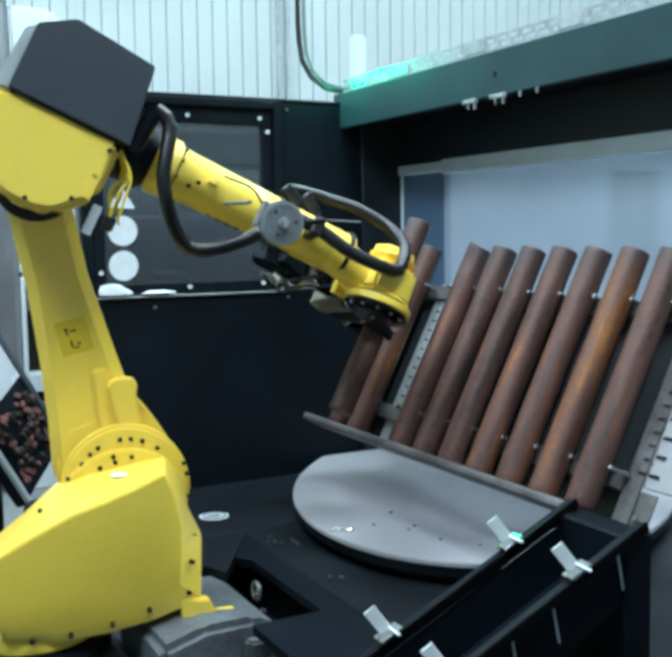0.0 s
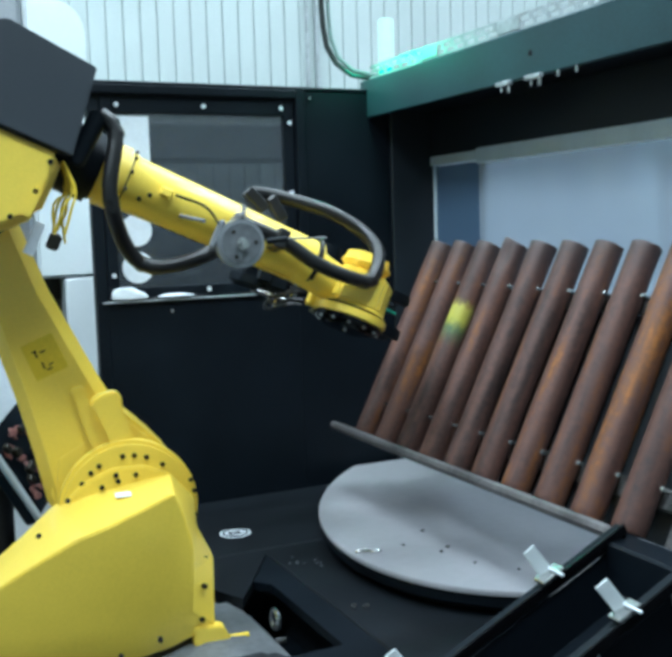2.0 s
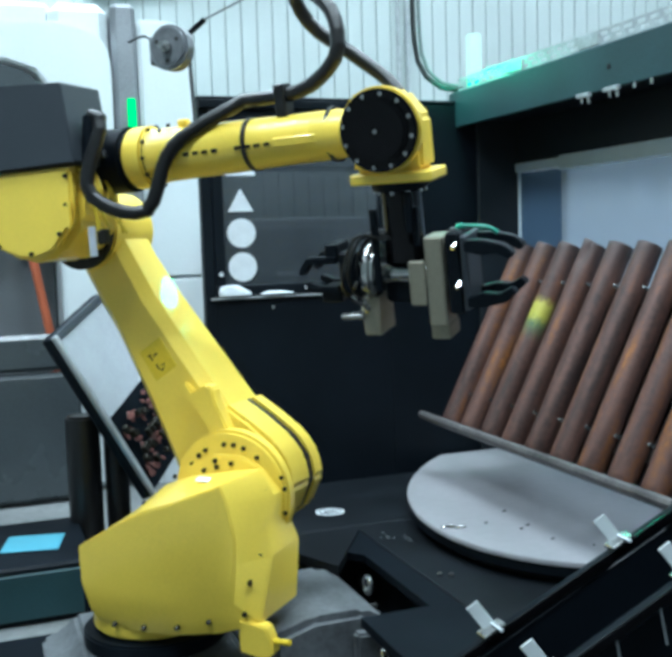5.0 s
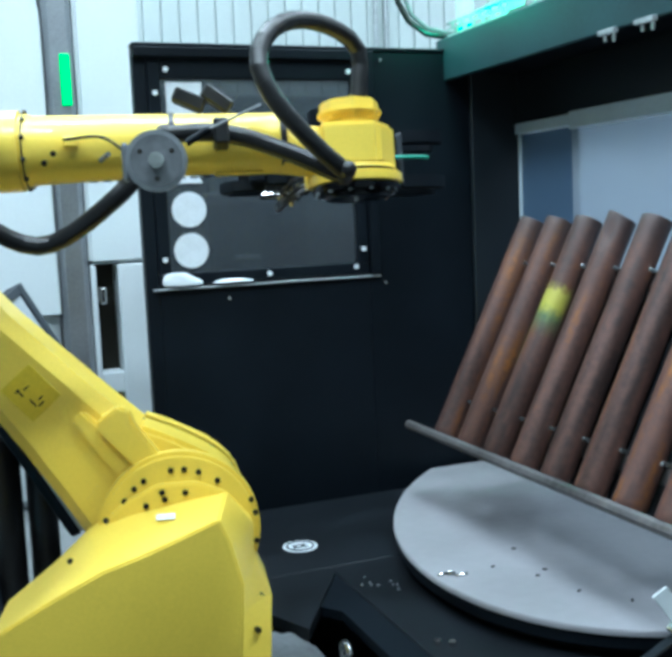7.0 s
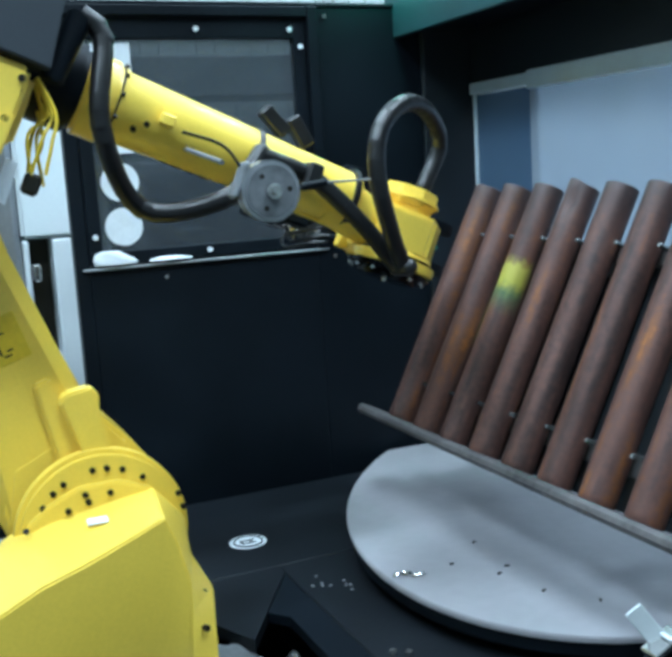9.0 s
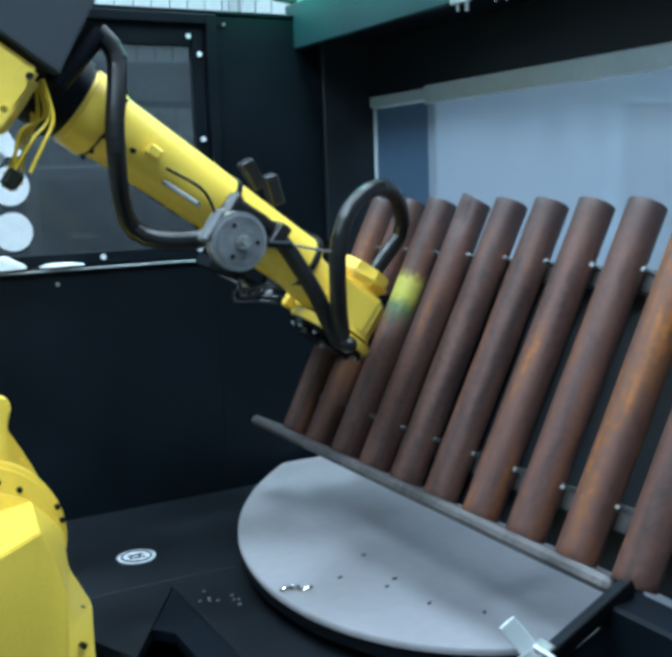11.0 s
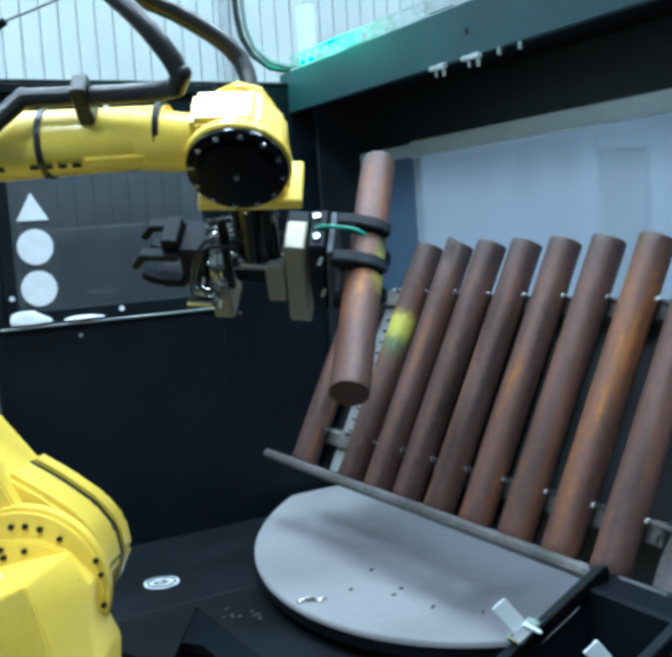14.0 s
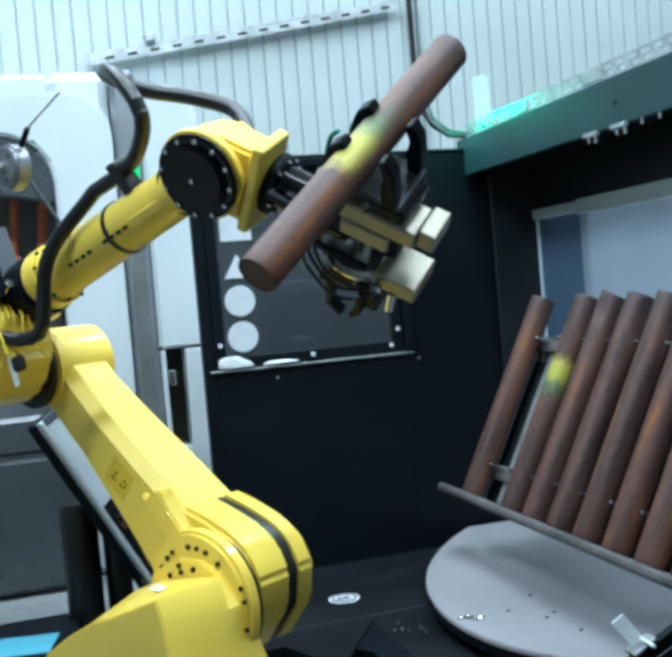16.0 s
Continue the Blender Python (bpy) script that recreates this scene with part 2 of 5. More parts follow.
def bevel(bm, w, seg=2):
    if w:
        bmesh.ops.bevel(bm, geom=list(bm.edges), offset=w, segments=seg, affect="EDGES", clamp_overlap=True)
    return bm


def box(x0, x1, y0, y1, z0, z1, w=0.003, m=None, bm=None):
    one = bmesh.new()
    bmesh.ops.create_cube(one, size=1, matrix=pose((x0 + x1) / 2, (y0 + y1) / 2, (z0 + z1) / 2) @ Matrix.Diagonal((x1 - x0, y1 - y0, z1 - z0, 1)))
    bevel(one, w, 1)
    return merge(one, m, bm)


def merge(one, m=None, bm=None):
    if m is not None:
        bmesh.ops.transform(one, matrix=m, verts=one.verts)
    if bm is None:
        return one
    me = bpy.data.meshes.new("tmp")
    one.to_mesh(me)
    one.free()
    bm.from_mesh(me)
    bpy.data.meshes.remove(me)
    return bm


def between(p0, p1):
    """Pose at p0 whose z axis points to p1."""
    d = Vector(p1) - Vector(p0)
    return Matrix.Translation(p0) @ d.to_track_quat("Z", "Y").to_matrix().to_4x4()


def rod(p0, p1, r0, r1=None, seg=24, w=0.0, bm=None, m=None):
    """A round bar from p0 to p1."""
    h = (Vector(p1) - Vector(p0)).length
    one = bmesh.new()
    bmesh.ops.create_cone(one, cap_ends=True, segments=seg, radius1=r0, radius2=r0 if r1 is None else r1, depth=h, matrix=pose(0, 0, h / 2))
    if w:
        rim = [e for e in one.edges if abs(e.verts[0].co.z - e.verts[1].co.z) < 1e-6]
        bmesh.ops.bevel(one, geom=rim, offset=w, segments=2, affect="EDGES", clamp_overlap=True)
    bmesh.ops.transform(one, matrix=between(p0, p1), verts=one.verts)
    return merge(one, m, bm)


def prism(points, y0, y1, w=0.008, m=None, bm=None, seg=2):
    """A profile in the xz plane, drawn out along y, with rounded edges."""
    one = bmesh.new()
    a = [one.verts.new((x, y0, z)) for x, z in points]
    b = [one.verts.new((x, y1, z)) for x, z in points]
    one.faces.new(a)
    one.faces.new(b[::-1])
    for i in range(len(points)):
        j = (i + 1) % len(points)
        one.faces.new((a[i], b[i], b[j], a[j]))
    bmesh.ops.recalc_face_normals(one, faces=one.faces)
    bevel(one, w, seg)
    return merge(one, m, bm)


def loft(rings, m=None, bm=None, w=0.0):
    """Joins rings of the same number of points and caps both ends."""
    one = bmesh.new()
    vs = [[one.verts.new(p) for p in r] for r in rings]
    for a, b in zip(vs, vs[1:]):
        for i in range(len(a)):
            j = (i + 1) % len(a)
            one.faces.new((a[i], a[j], b[j], b[i]))
    one.faces.new(vs[0][::-1])
    one.faces.new(vs[-1])
    bmesh.ops.recalc_face_normals(one, faces=one.faces)
    bevel(one, w, 2)
    return merge(one, m, bm)


def catmull(points, n):
    """n points along a smooth curve through the given ones, evenly spaced."""
    p = np.array(points, float)
    p = np.vstack([2 * p[0] - p[1], p, 2 * p[-1] - p[-2]])
    out = []
    for i in range(1, len(p) - 2):
        for s in np.linspace(0, 1, 24, endpoint=False):
            a, b, c, d = p[i - 1:i + 3]
            out.append(0.5 * (2 * b + (c - a) * s + (2 * a - 5 * b + 4 * c - d) * s * s + (3 * b - a - 3 * c + d) * s ** 3))
    out = np.array(out + [p[-2]])
    s = np.concatenate([[0], np.cumsum(np.linalg.norm(np.diff(out, axis=0), axis=1))])
    t = np.linspace(0, s[-1], n)
    return np.stack([np.interp(t, s, out[:, k]) for k in range(3)], 1)


def tube(points, r, seg=12, n=40, bm=None, m=None):
    """A bent round tube along a smooth curve."""
    q = catmull(points, n)
    one = bmesh.new()
    rings, up = [], Vector((0.13, 0.31, 0.94))
    for i in range(n):
        t = Vector(q[min(i + 1, n - 1)] - q[max(i - 1, 0)]).normalized()
        side = t.cross(up).normalized()
        up = side.cross(t).normalized()
        rings.append([one.verts.new(Vector(q[i]) + r * (math.cos(a) * side + math.sin(a) * up)) for a in np.linspace(0, 2 * math.pi, seg, endpoint=False)])
    for a, b in zip(rings, rings[1:]):
        for i in range(seg):
            one.faces.new((a[i], a[(i + 1) % seg], b[(i + 1) % seg], b[i]))
    one.faces.new(rings[0][::-1])
    one.faces.new(rings[-1])
    return merge(one, m, bm)


# ---- large structure ----
GROUND = -0.215
PANEL_Y, SIDE_X = 3.644, 2.25


def hall():
    floor = part("ground", box(-7, 8, -5, 7, GROUND - 0.1, GROUND, 0), CONCRETE)
    tagged(floor, "grey concrete floor of the workshop hall", "floor", kind="structure")
    bm = bmesh.new()
    # trapezoid grooves of the back wall, 0.09 m apart
    x, prof = -7.0, []
    while x < 8:
        prof += [(x, 5.40), (x + 0.078, 5.40), (x + 0.081, 5.412), (x + 0.088, 5.412)]
        x += 0.091
    for (xa, ya), (xb, yb) in zip(prof, prof[1:]):
        v = [bm.verts.new(p) for p in ((xa, ya, GROUND), (xb, yb, GROUND), (xb, yb, CEILING), (xa, ya, CEILING))]
        bm.faces.new(v)
    bmesh.ops.remove_doubles(bm, verts=bm.verts, dist=1e-5)
    back = [bm.verts.new(p) for p in ((-7, 5.55, GROUND), (8, 5.55, GROUND), (8, 5.55, CEILING), (-7, 5.55, CEILING))]
    bm.faces.new(back)
    tagged(part("wall_back", bm, WALLWHITE, smooth=False), "white corrugated sheet wall of the hall", "wall", kind="structure")
    for name, b in (("wall_front", (-7, 8, -5.2, -5, GROUND, CEILING)), ("wall_west", (-7.2, -7, -5.2, 5.55, GROUND, CEILING)), ("wall_east", (8, 8.2, -5.2, 5.55, GROUND, CEILING))):
        tagged(part(name, box(*b, 0), WALLWHITE), "plain white wall of the hall", "wall", kind="structure")
    tagged(part("ceiling", box(-7.2, 8.2, -5.2, 5.55, CEILING, CEILING + 0.1, 0), WALLWHITE), "white ceiling of the hall", "ceiling", kind="structure")
    first = thing("ceiling_light", pose(LAMPS[0][0], LAMPS[0][1], CEILING))
    part("housing", box(-0.8, 0.8, -0.3, 0.3, -0.1, 0, 0.01), WHITE, first)
    part("diffuser", box(-0.76, 0.76, -0.26, 0.26, -0.112, -0.102, 0.002), LEDPANEL, first)
    tagged(first, "white rectangular hall light fixed to the ceiling", "lamp", "hall lights")
    for lx, ly in LAMPS[1:]:
        copy_thing(first, pose(lx, ly, CEILING))


def wall_with_hole(name, x0, x1, z0, z1, hx0, hx1, hz0, hz1, thick, m, material, label):
    """A sheet wall in its own xz plane with a rectangular hole."""
    bm = box(x0, hx0, 0, thick, z0, z1, 0.002)
    box(hx1, x1, 0, thick, z0, z1, 0.002, bm=bm)
    box(hx0, hx1, 0, thick, z0, hz0, 0.002, bm=bm)
    box(hx0, hx1, 0, thick, hz1, z1, 0.002, bm=bm)
    ob = part(name, bm, material)
    ob.matrix_world = m
    return tagged(ob, label, "wall", kind="structure")


def cell():
    bm = box(1.23, 3.2, -0.4, 3.03, GROUND, 0, 0.004)
    box(0.66, 3.2, 3.0305, 3.80, GROUND, 0, 0.004, bm=bm)
    one = bmesh.new()
    pts = [(0.66, 3.030), (0.66, 2.90), (0.93, 2.90), (1.035, 2.665), (1.229, 2.985), (1.229, 3.030)]
    lo, hi = [one.verts.new((x, y, -0.03)) for x, y in pts], [one.verts.new((x, y, 0.0)) for x, y in pts]
    one.faces.new(hi)
    one.faces.new(lo[::-1])
    for i in range(6):
        one.faces.new((lo[i], lo[(i + 1) % 6], hi[(i + 1) % 6], hi[i]))
    merge(one, None, bm)
    tagged(part("cell_floor", bm, FLOOR_D), "black painted steel floor plate of the robot cell", "floor", kind="structure")
    bm = box(-0.6, 1.229, -0.4, 3.029, GROUND + 0.001, GROUND + 0.008, 0)
    pts = [(1.2285, 2.982), (1.112, 2.790), (1.150, 2.74), (1.150, 2.27), (0.95, 2.27), (0.95, 1.7), (1.2285, 1.7)]
    one = bmesh.new()
    lo, hi = [one.verts.new((x, y, -0.03)) for x, y in pts], [one.verts.new((x, y, -0.005)) for x, y in pts]
    one.faces.new(hi)
    one.faces.new(lo[::-1])
    for i in range(7):
        one.faces.new((lo[i], lo[(i + 1) % 7], hi[(i + 1) % 7], hi[i]))
    tagged(part("pit_cover", one, BLACK, smooth=False), "black cover plate beside the robot foot", "floor plate", kind="structure")
    tagged(part("pit_floor", bm, BLACK), "black lower floor round the robot foot", "floor", kind="structure")
    # window panel behind the robot
    wall_with_hole("wall_north", 0.885, 2.06, -0.2, 1.520, 0.925, 1.655, 0.775, 1.488, 0.045, pose(0, PANEL_Y, 0), BLACK,
                   "black painted sheet steel panel with a window opening")
    tagged(part("panel_cap", box(0.885, 2.30, PANEL_Y - 0.006, PANEL_Y + 0.05, 1.521, 1.534, 0.003), BLACK), "black top rail of the panel", "trim", kind="structure")
    tagged(part("corner_post", box(2.062, 2.30, PANEL_Y - 0.012, PANEL_Y + 0.12, -0.2, 1.518, 0.004), BLACK_LIFTED), "black corner post of the robot cell", "post", kind="structure")
    win = thing("window_1", pose(0, PANEL_Y, 0))
    bm = box(0.927, 0.967, -0.004, 0.030, 0.815, 1.486, 0.002)
    box(1.612, 1.652, -0.004, 0.030, 0.815, 1.486, 0.002, bm=bm)
    box(0.968, 1.611, -0.004, 0.030, 1.425, 1.486, 0.002, bm=bm)
    box(0.927, 1.652, -0.004, 0.030, 0.777, 0.814, 0.002, bm=bm)
    part("window_frame", bm, BLACK, win, "black bolted window frame")
    pane = part("pane", box(0.962, 1.617, 0.010, 0.016, 0.810, 1.430, 0), DARKPANE, win, "smoked see-through pane")
    pane.visible_shadow = False
    lip = box(1.6555, 1.690, -0.022, -0.001, 0.775, 1.5195, 0.003)
    box(0.885, 1.655, -0.022, -0.001, 1.4885, 1.5195, 0.003, bm=lip)
    part("frame_lip", lip, BLACK, win, "black raised edge strip")
    part("window_sill", box(0.905, 1.690, -0.014, -0.002, 0.763, 0.769, 0.001), GALV, win, "bright narrow sill strip")
    for bx, bz in [(0.948, 0.86), (0.948, 1.38), (1.292, 0.797), (1.602, 0.801), (1.633, 0.86), (1.633, 1.142), (1.633, 1.40), (1.60, 1.452), (0.985, 1.452), (1.30, 1.453)]:
        part("bolt", rod((bx, -0.012, bz), (bx, -0.004, bz), 0.0085, seg=8), STICKER, win)
    tagged(win, "smoked window in a black bolted frame in the panel", "window", kind="structure")
    for bx, bz in [(1.72, 1.492), (1.71, 0.74), (1.15, 0.725)]:
        b = part("bolt", rod((bx, PANEL_Y - 0.008, bz), (bx, PANEL_Y - 0.001, bz), 0.007, seg=8), CHROME)
        tagged(b, "small bright bolt head on the black panel", "bolt")
    # stickers on the pane
    for name, r, z, seg in (("round_sticker", 0.056, 1.016, 40), ("round_sticker", 0.056, 0.885, 40), ("triangle_sticker", 0.058, 1.128, 3)):
        one = bmesh.new()
        bmesh.ops.create_cone(one, cap_ends=True, segments=seg, radius1=r, radius2=r, depth=0.0015)
        ob = part(name, one, STICKER, smooth=False)
        ob.matrix_world = pose(1.038, PANEL_Y + 0.0085, z, 90, 0, 0)
        tagged(ob, "plain pale %s stuck on the window pane" % ("triangular warning sign" if seg == 3 else "round sign"), "sticker", "window signs")
    ob = part("paper_sheet", box(0.985, 1.10, PANEL_Y + 0.007, PANEL_Y + 0.009, 1.235, 1.415, 0), STICKER)
    tagged(ob, "white paper sheet taped to the window pane", "paper")
    # crumpled rags on the sill: a heap falling off to one side, and a flat one beside it
    for x0, x1, tall, low, seed in ((0.935, 1.066, 0.058, 0.35, 3), (1.10, 1.235, 0.013, 0.8, 8)):
        bm = bmesh.new()
        bmesh.ops.create_icosphere(bm, subdivisions=4, radius=1.0)
        for v in bm.verts:
            p = v.co.copy()
            fold = noise.noise(p * 1.6 + Vector((seed, 0, 0))) * 0.22 + noise.noise(p * 4 + Vector((0, seed, 0))) * 0.10
            u = p.x * 0.5 + 0.5
            h = tall * (1 - (1 - low) * u) * max(0.0, p.z + 0.35) / 1.35 * (1 + fold)
            v.co = (x0 + (x1 - x0) * u, PANEL_Y - 0.010 + 0.0125 * p.y * (1 + fold), 0.776 + h)
        tagged(part("rag", bm, STICKER), "crumpled white rag lying on the window sill" if tall > 0.02 else "flat folded white rag lying on the window sill", "rag")

    # side wall with the sliding window, and the beam above it
    wall_with_hole("wall_east_cell", -3.69, -0.6, 0.30, 1.453, -3.688, -0.75, 0.56, 1.275, 0.05, pose(SIDE_X, 0, 0, 0, 0, 90) @ Matrix.Diagonal((-1, -1, 1, 1)), BLACK_LIFTED,
                   "black sheet steel side wall of the robot cell")
    s = thing("window_2", pose(SIDE_X, 0, 0))
    bm = box(-0.012, 0.04, 3.655, 3.690, 0.56, 1.275, 0.003)
    box(-0.012, 0.04, 0.80, 3.654, 1.238, 1.275, 0.003, bm=bm)
    box(-0.012, 0.04, 0.80, 3.654, 0.56, 0.595, 0.003, bm=bm)
    part("window_frame", bm, WHITEFRAME, s, "aluminium frame with a double rail")
    part("window_track", box(0.0, 0.012, 3.625, 3.640, 0.596, 1.237, 0.002), WHITEFRAME, s)
    p1 = part("pane", box(0.016, 0.022, 3.292, 3.655, 0.596, 1.236, 0), BLUEPANE, s, "blue-grey fixed pane")
    sash = part("sliding_sash", box(-0.016, 0.006, 0.9, 3.300, 1.225, 1.282, 0.003), WHITEFRAME, s, "aluminium rail of the sliding sash")
    p2 = part("pane", box(-0.004, 0.002, 0.9, 3.297, 0.596, 1.224, 0), FROST, s, "milky sliding pane")
    p1.visible_shadow = p2.visible_shadow = False
    tagged(s, "aluminium sliding window with milky panes in the side wall", "window", kind="structure")
    # bright room behind it
    bm = box(5.0, 5.1, -0.5, 5.38, GROUND, 1.75, 0)
    box(2.36, 4.99, 4.34, 4.40, GROUND, 1.60, 0, bm=bm)
    tagged(part("room_wall", bm, ROOMWALL), "pale wall of the room behind the sliding window", "wall", kind="structure")
    k = thing("door_2", pose(4.27, 4.339, GROUND))
    bm = box(-0.30, -0.20, -0.04, 0.0, 0.0, 1.66, 0.006)
    box(0.20, 0.30, -0.04, 0.0, 0.0, 1.66, 0.006, bm=bm)
    box(-0.199, 0.199, -0.04, 0.0, 1.54, 1.66, 0.006, bm=bm)
    part("door_frame", bm, WHITEFRAME, k)
    part("pane", box(-0.199, 0.199, -0.015, -0.005, 0.2, 1.539, 0.002), GALV, k, "grey door pane")
    part("lower_panel", box(-0.199, 0.199, -0.03, -0.001, 0.0, 0.199, 0.004), WHITEFRAME, k)
    part("door_handle", rod((0.17, -0.07, 0.98), (0.17, -0.07, 1.12), 0.012, w=0.003), CHROME, k)
    tagged(k, "white framed glass door behind the milky pane", "door", kind="structure")
    d = thing("door_1", pose(4.99, 1.72, GROUND))
    part("door_leaf", box(-0.05, 0.0, -0.42, 0.42, 0, 1.90, 0.01), WHITE, d)
    part("door_window", box(-0.056, -0.051, -0.26, 0.26, 1.05, 1.75, 0.01), GREYPAINT, d, "grey door window")
    bm = box(-0.03, 0.0, -0.52, -0.43, 0, 2.05, 0.01)
    box(-0.03, 0.0, 0.43, 0.52, 0, 2.05, 0.01, bm=bm)
    box(-0.03, 0.0, -0.52, 0.52, 1.97, 2.05, 0.01, bm=bm)
    part("door_frame", bm, ALU, d)
    part("door_handle", rod((-0.09, -0.34, 1.0), (-0.09, -0.2, 1.0), 0.012), CHROME, d)
    tagged(d, "white door with a grey window seen through the milky pane", "door", kind="structure")
    bm = box(1.965, 1.985, 0.2, 3.70, 1.425, 1.570, 0.004)
    box(1.9855, 2.255, 0.2, 3.70, 1.462, 1.570, 0.002, bm=bm)
    # added sheet: keeps a bright line from showing between beam and side wall
    tagged(part("beam_gap_blocker", box(1.9855, 2.33, 0.2, 3.70, 1.4535, 1.4615, 0), BLACK), "black sheet added under the beam to block a bright gap", "trim", kind="structure")
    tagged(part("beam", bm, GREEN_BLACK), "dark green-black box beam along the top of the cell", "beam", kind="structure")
    tagged(part("beam_hole", rod((1.9635, 2.595, 1.494), (1.9655, 2.595, 1.494), 0.009, seg=16), BLACKGLOSS), "dark round hole in the beam face", "hole", kind="structure")


def cable_tray():
    """Perforated galvanised tray lying on the beam, its side wall cut with slots."""
    t = thing("cable_tray", pose(1.99, 0, 1.5715))
    bm = box(0.0, 0.22, 0.3, 3.66, 0.0, 0.002, 0)
    box(0.215, 0.22, 0.3, 3.66, 0.002, 0.055, 0, bm=bm)
    y = 0.3
    box(0, 0.003, 0.3, 3.66, 0.002, 0.012, 0, bm=bm)
    box(0, 0.003, 0.3, 3.66, 0.024, 0.032, 0, bm=bm)
    box(0, 0.003, 0.3, 3.66, 0.044, 0.054, 0, bm=bm)
    while y < 3.62:
        box(0, 0.003, y, y + 0.022, 0.012, 0.024, 0, bm=bm)
        box(0, 0.003, y + 0.02, y + 0.042, 0.032, 0.044, 0, bm=bm)
        y += 0.062
    part("tray_body", bm, GALV, t)
    for k in range(6):
        yy = 0.8 + 0.47 * k
        part("joint_plate", box(-0.004, -0.001, yy, yy + 0.11, 0.01, 0.048, 0.001), GALV, t)
    tagged(t, "perforated galvanised cable tray lying on the dark beam", "cable tray")


def beam_fittings():
    """Bright clips and screws under the beam."""
    for k, (y, w) in enumerate([(2.725, 0.07), (2.575, 0.075)]):
        c = thing("beam_clip", pose(1.964, y, 1.424))
        part("clip_plate", box(-0.012, 0.004, -w / 2, w / 2, -0.008, 0.006, 0.002), GALV, c)
        part("screw", rod((-0.006, -w * 0.42, -0.03), (-0.006, -w * 0.42, -0.008), 0.006, seg=8), CHROME, c)
        part("screw", rod((-0.006, w * 0.1, -0.026), (-0.006, w * 0.1, -0.008), 0.005, seg=8), CHROME, c)
        tagged(c, "bright metal clip screwed under the dark beam", "clip", "beam clips")
    for y in (2.455, 2.375):
        b = part("bolt", rod((1.955, y, 1.406), (1.955, y, 1.4245), 0.0055, seg=8), CHROME)
        tagged(b, "bright bolt hanging under the beam", "bolt")


def stack_light():
    s = thing("stack_light", pose(2.12, 3.76, 1.5735))
    part("foot", rod((0, 0, -0.003), (0, 0, 0.03), 0.034, w=0.004), GREYPAINT, s)
    part("green_lens", rod((0, 0, 0.0305), (0, 0, 0.07), 0.032, w=0.004), GREENLAMP, s, "glowing green lens")
    part("white_lens", rod((0, 0, 0.0705), (0, 0, 0.26), 0.032, w=0.006), LAMPWHITE, s, "glowing white lens")
    tagged(s, "glowing white and green signal lamp behind the beam", "signal lamp")
    data = bpy.data.lights.new("green_signal", "POINT")
    data.energy, data.color, data.shadow_soft_size = 3.5, (0.02, 1.0, 0.5), 0.04
    new("green_signal", data).location = (1.90, 3.52, 1.68)


def hanging_cables():
    for k, (dx, r, m) in enumerate([(0, 0.011, RUBBER), (0.028, 0.008, GREYPAINT)]):
        b = tube([(1.86 + dx, 3.80, 4.9), (1.86 + dx, 3.80, 3.2), (1.855 + dx, 3.80, 2.2), (1.86 + dx, 3.80, 1.80), (1.89 + dx, 3.78, 1.67), (1.96 + dx, 3.74, 1.60 + 0.012 * k), (2.10, 3.70, 1.585 + 0.012 * k)], r, 10, 46)
        tagged(part("cable", b, m), "cable hanging from above and curving onto the beam", "cable", "hanging cables")


def conduit():
    """Slotted steel channel and thin pipe on the hall's back wall."""
    c = thing("wall_channel", pose(0.7, 5.36, 2.33, 0, -9.5, 0))
    bm = box(0, 1.75, -0.02, 0.02, 0, 0.012, 0.002)
    box(0, 1.75, -0.02, -0.014, -0.05, 0, 0.001, bm=bm)
    part("channel", bm, GALV, c)
    for k in range(14):
        part("slot", box(0.08 + 0.12 * k, 0.13 + 0.12 * k, -0.0225, -0.0202, -0.032, -0.018, 0), BOLTD, c)
    part("hook", box(0.30, 0.36, -0.05, 0.0, 0.0125, 0.06, 0.008), GALV, c)
    tagged(c, "slotted galvanised channel fixed on the corrugated wall", "channel")
    for x in (2.50, 2.56):
        tagged(part("downpipe", rod((x, 5.385, 1.0), (x, 5.385, 4.6), 0.012), GALV), "thin grey conduit pipe on the corrugated wall", "pipe", "wall conduits")


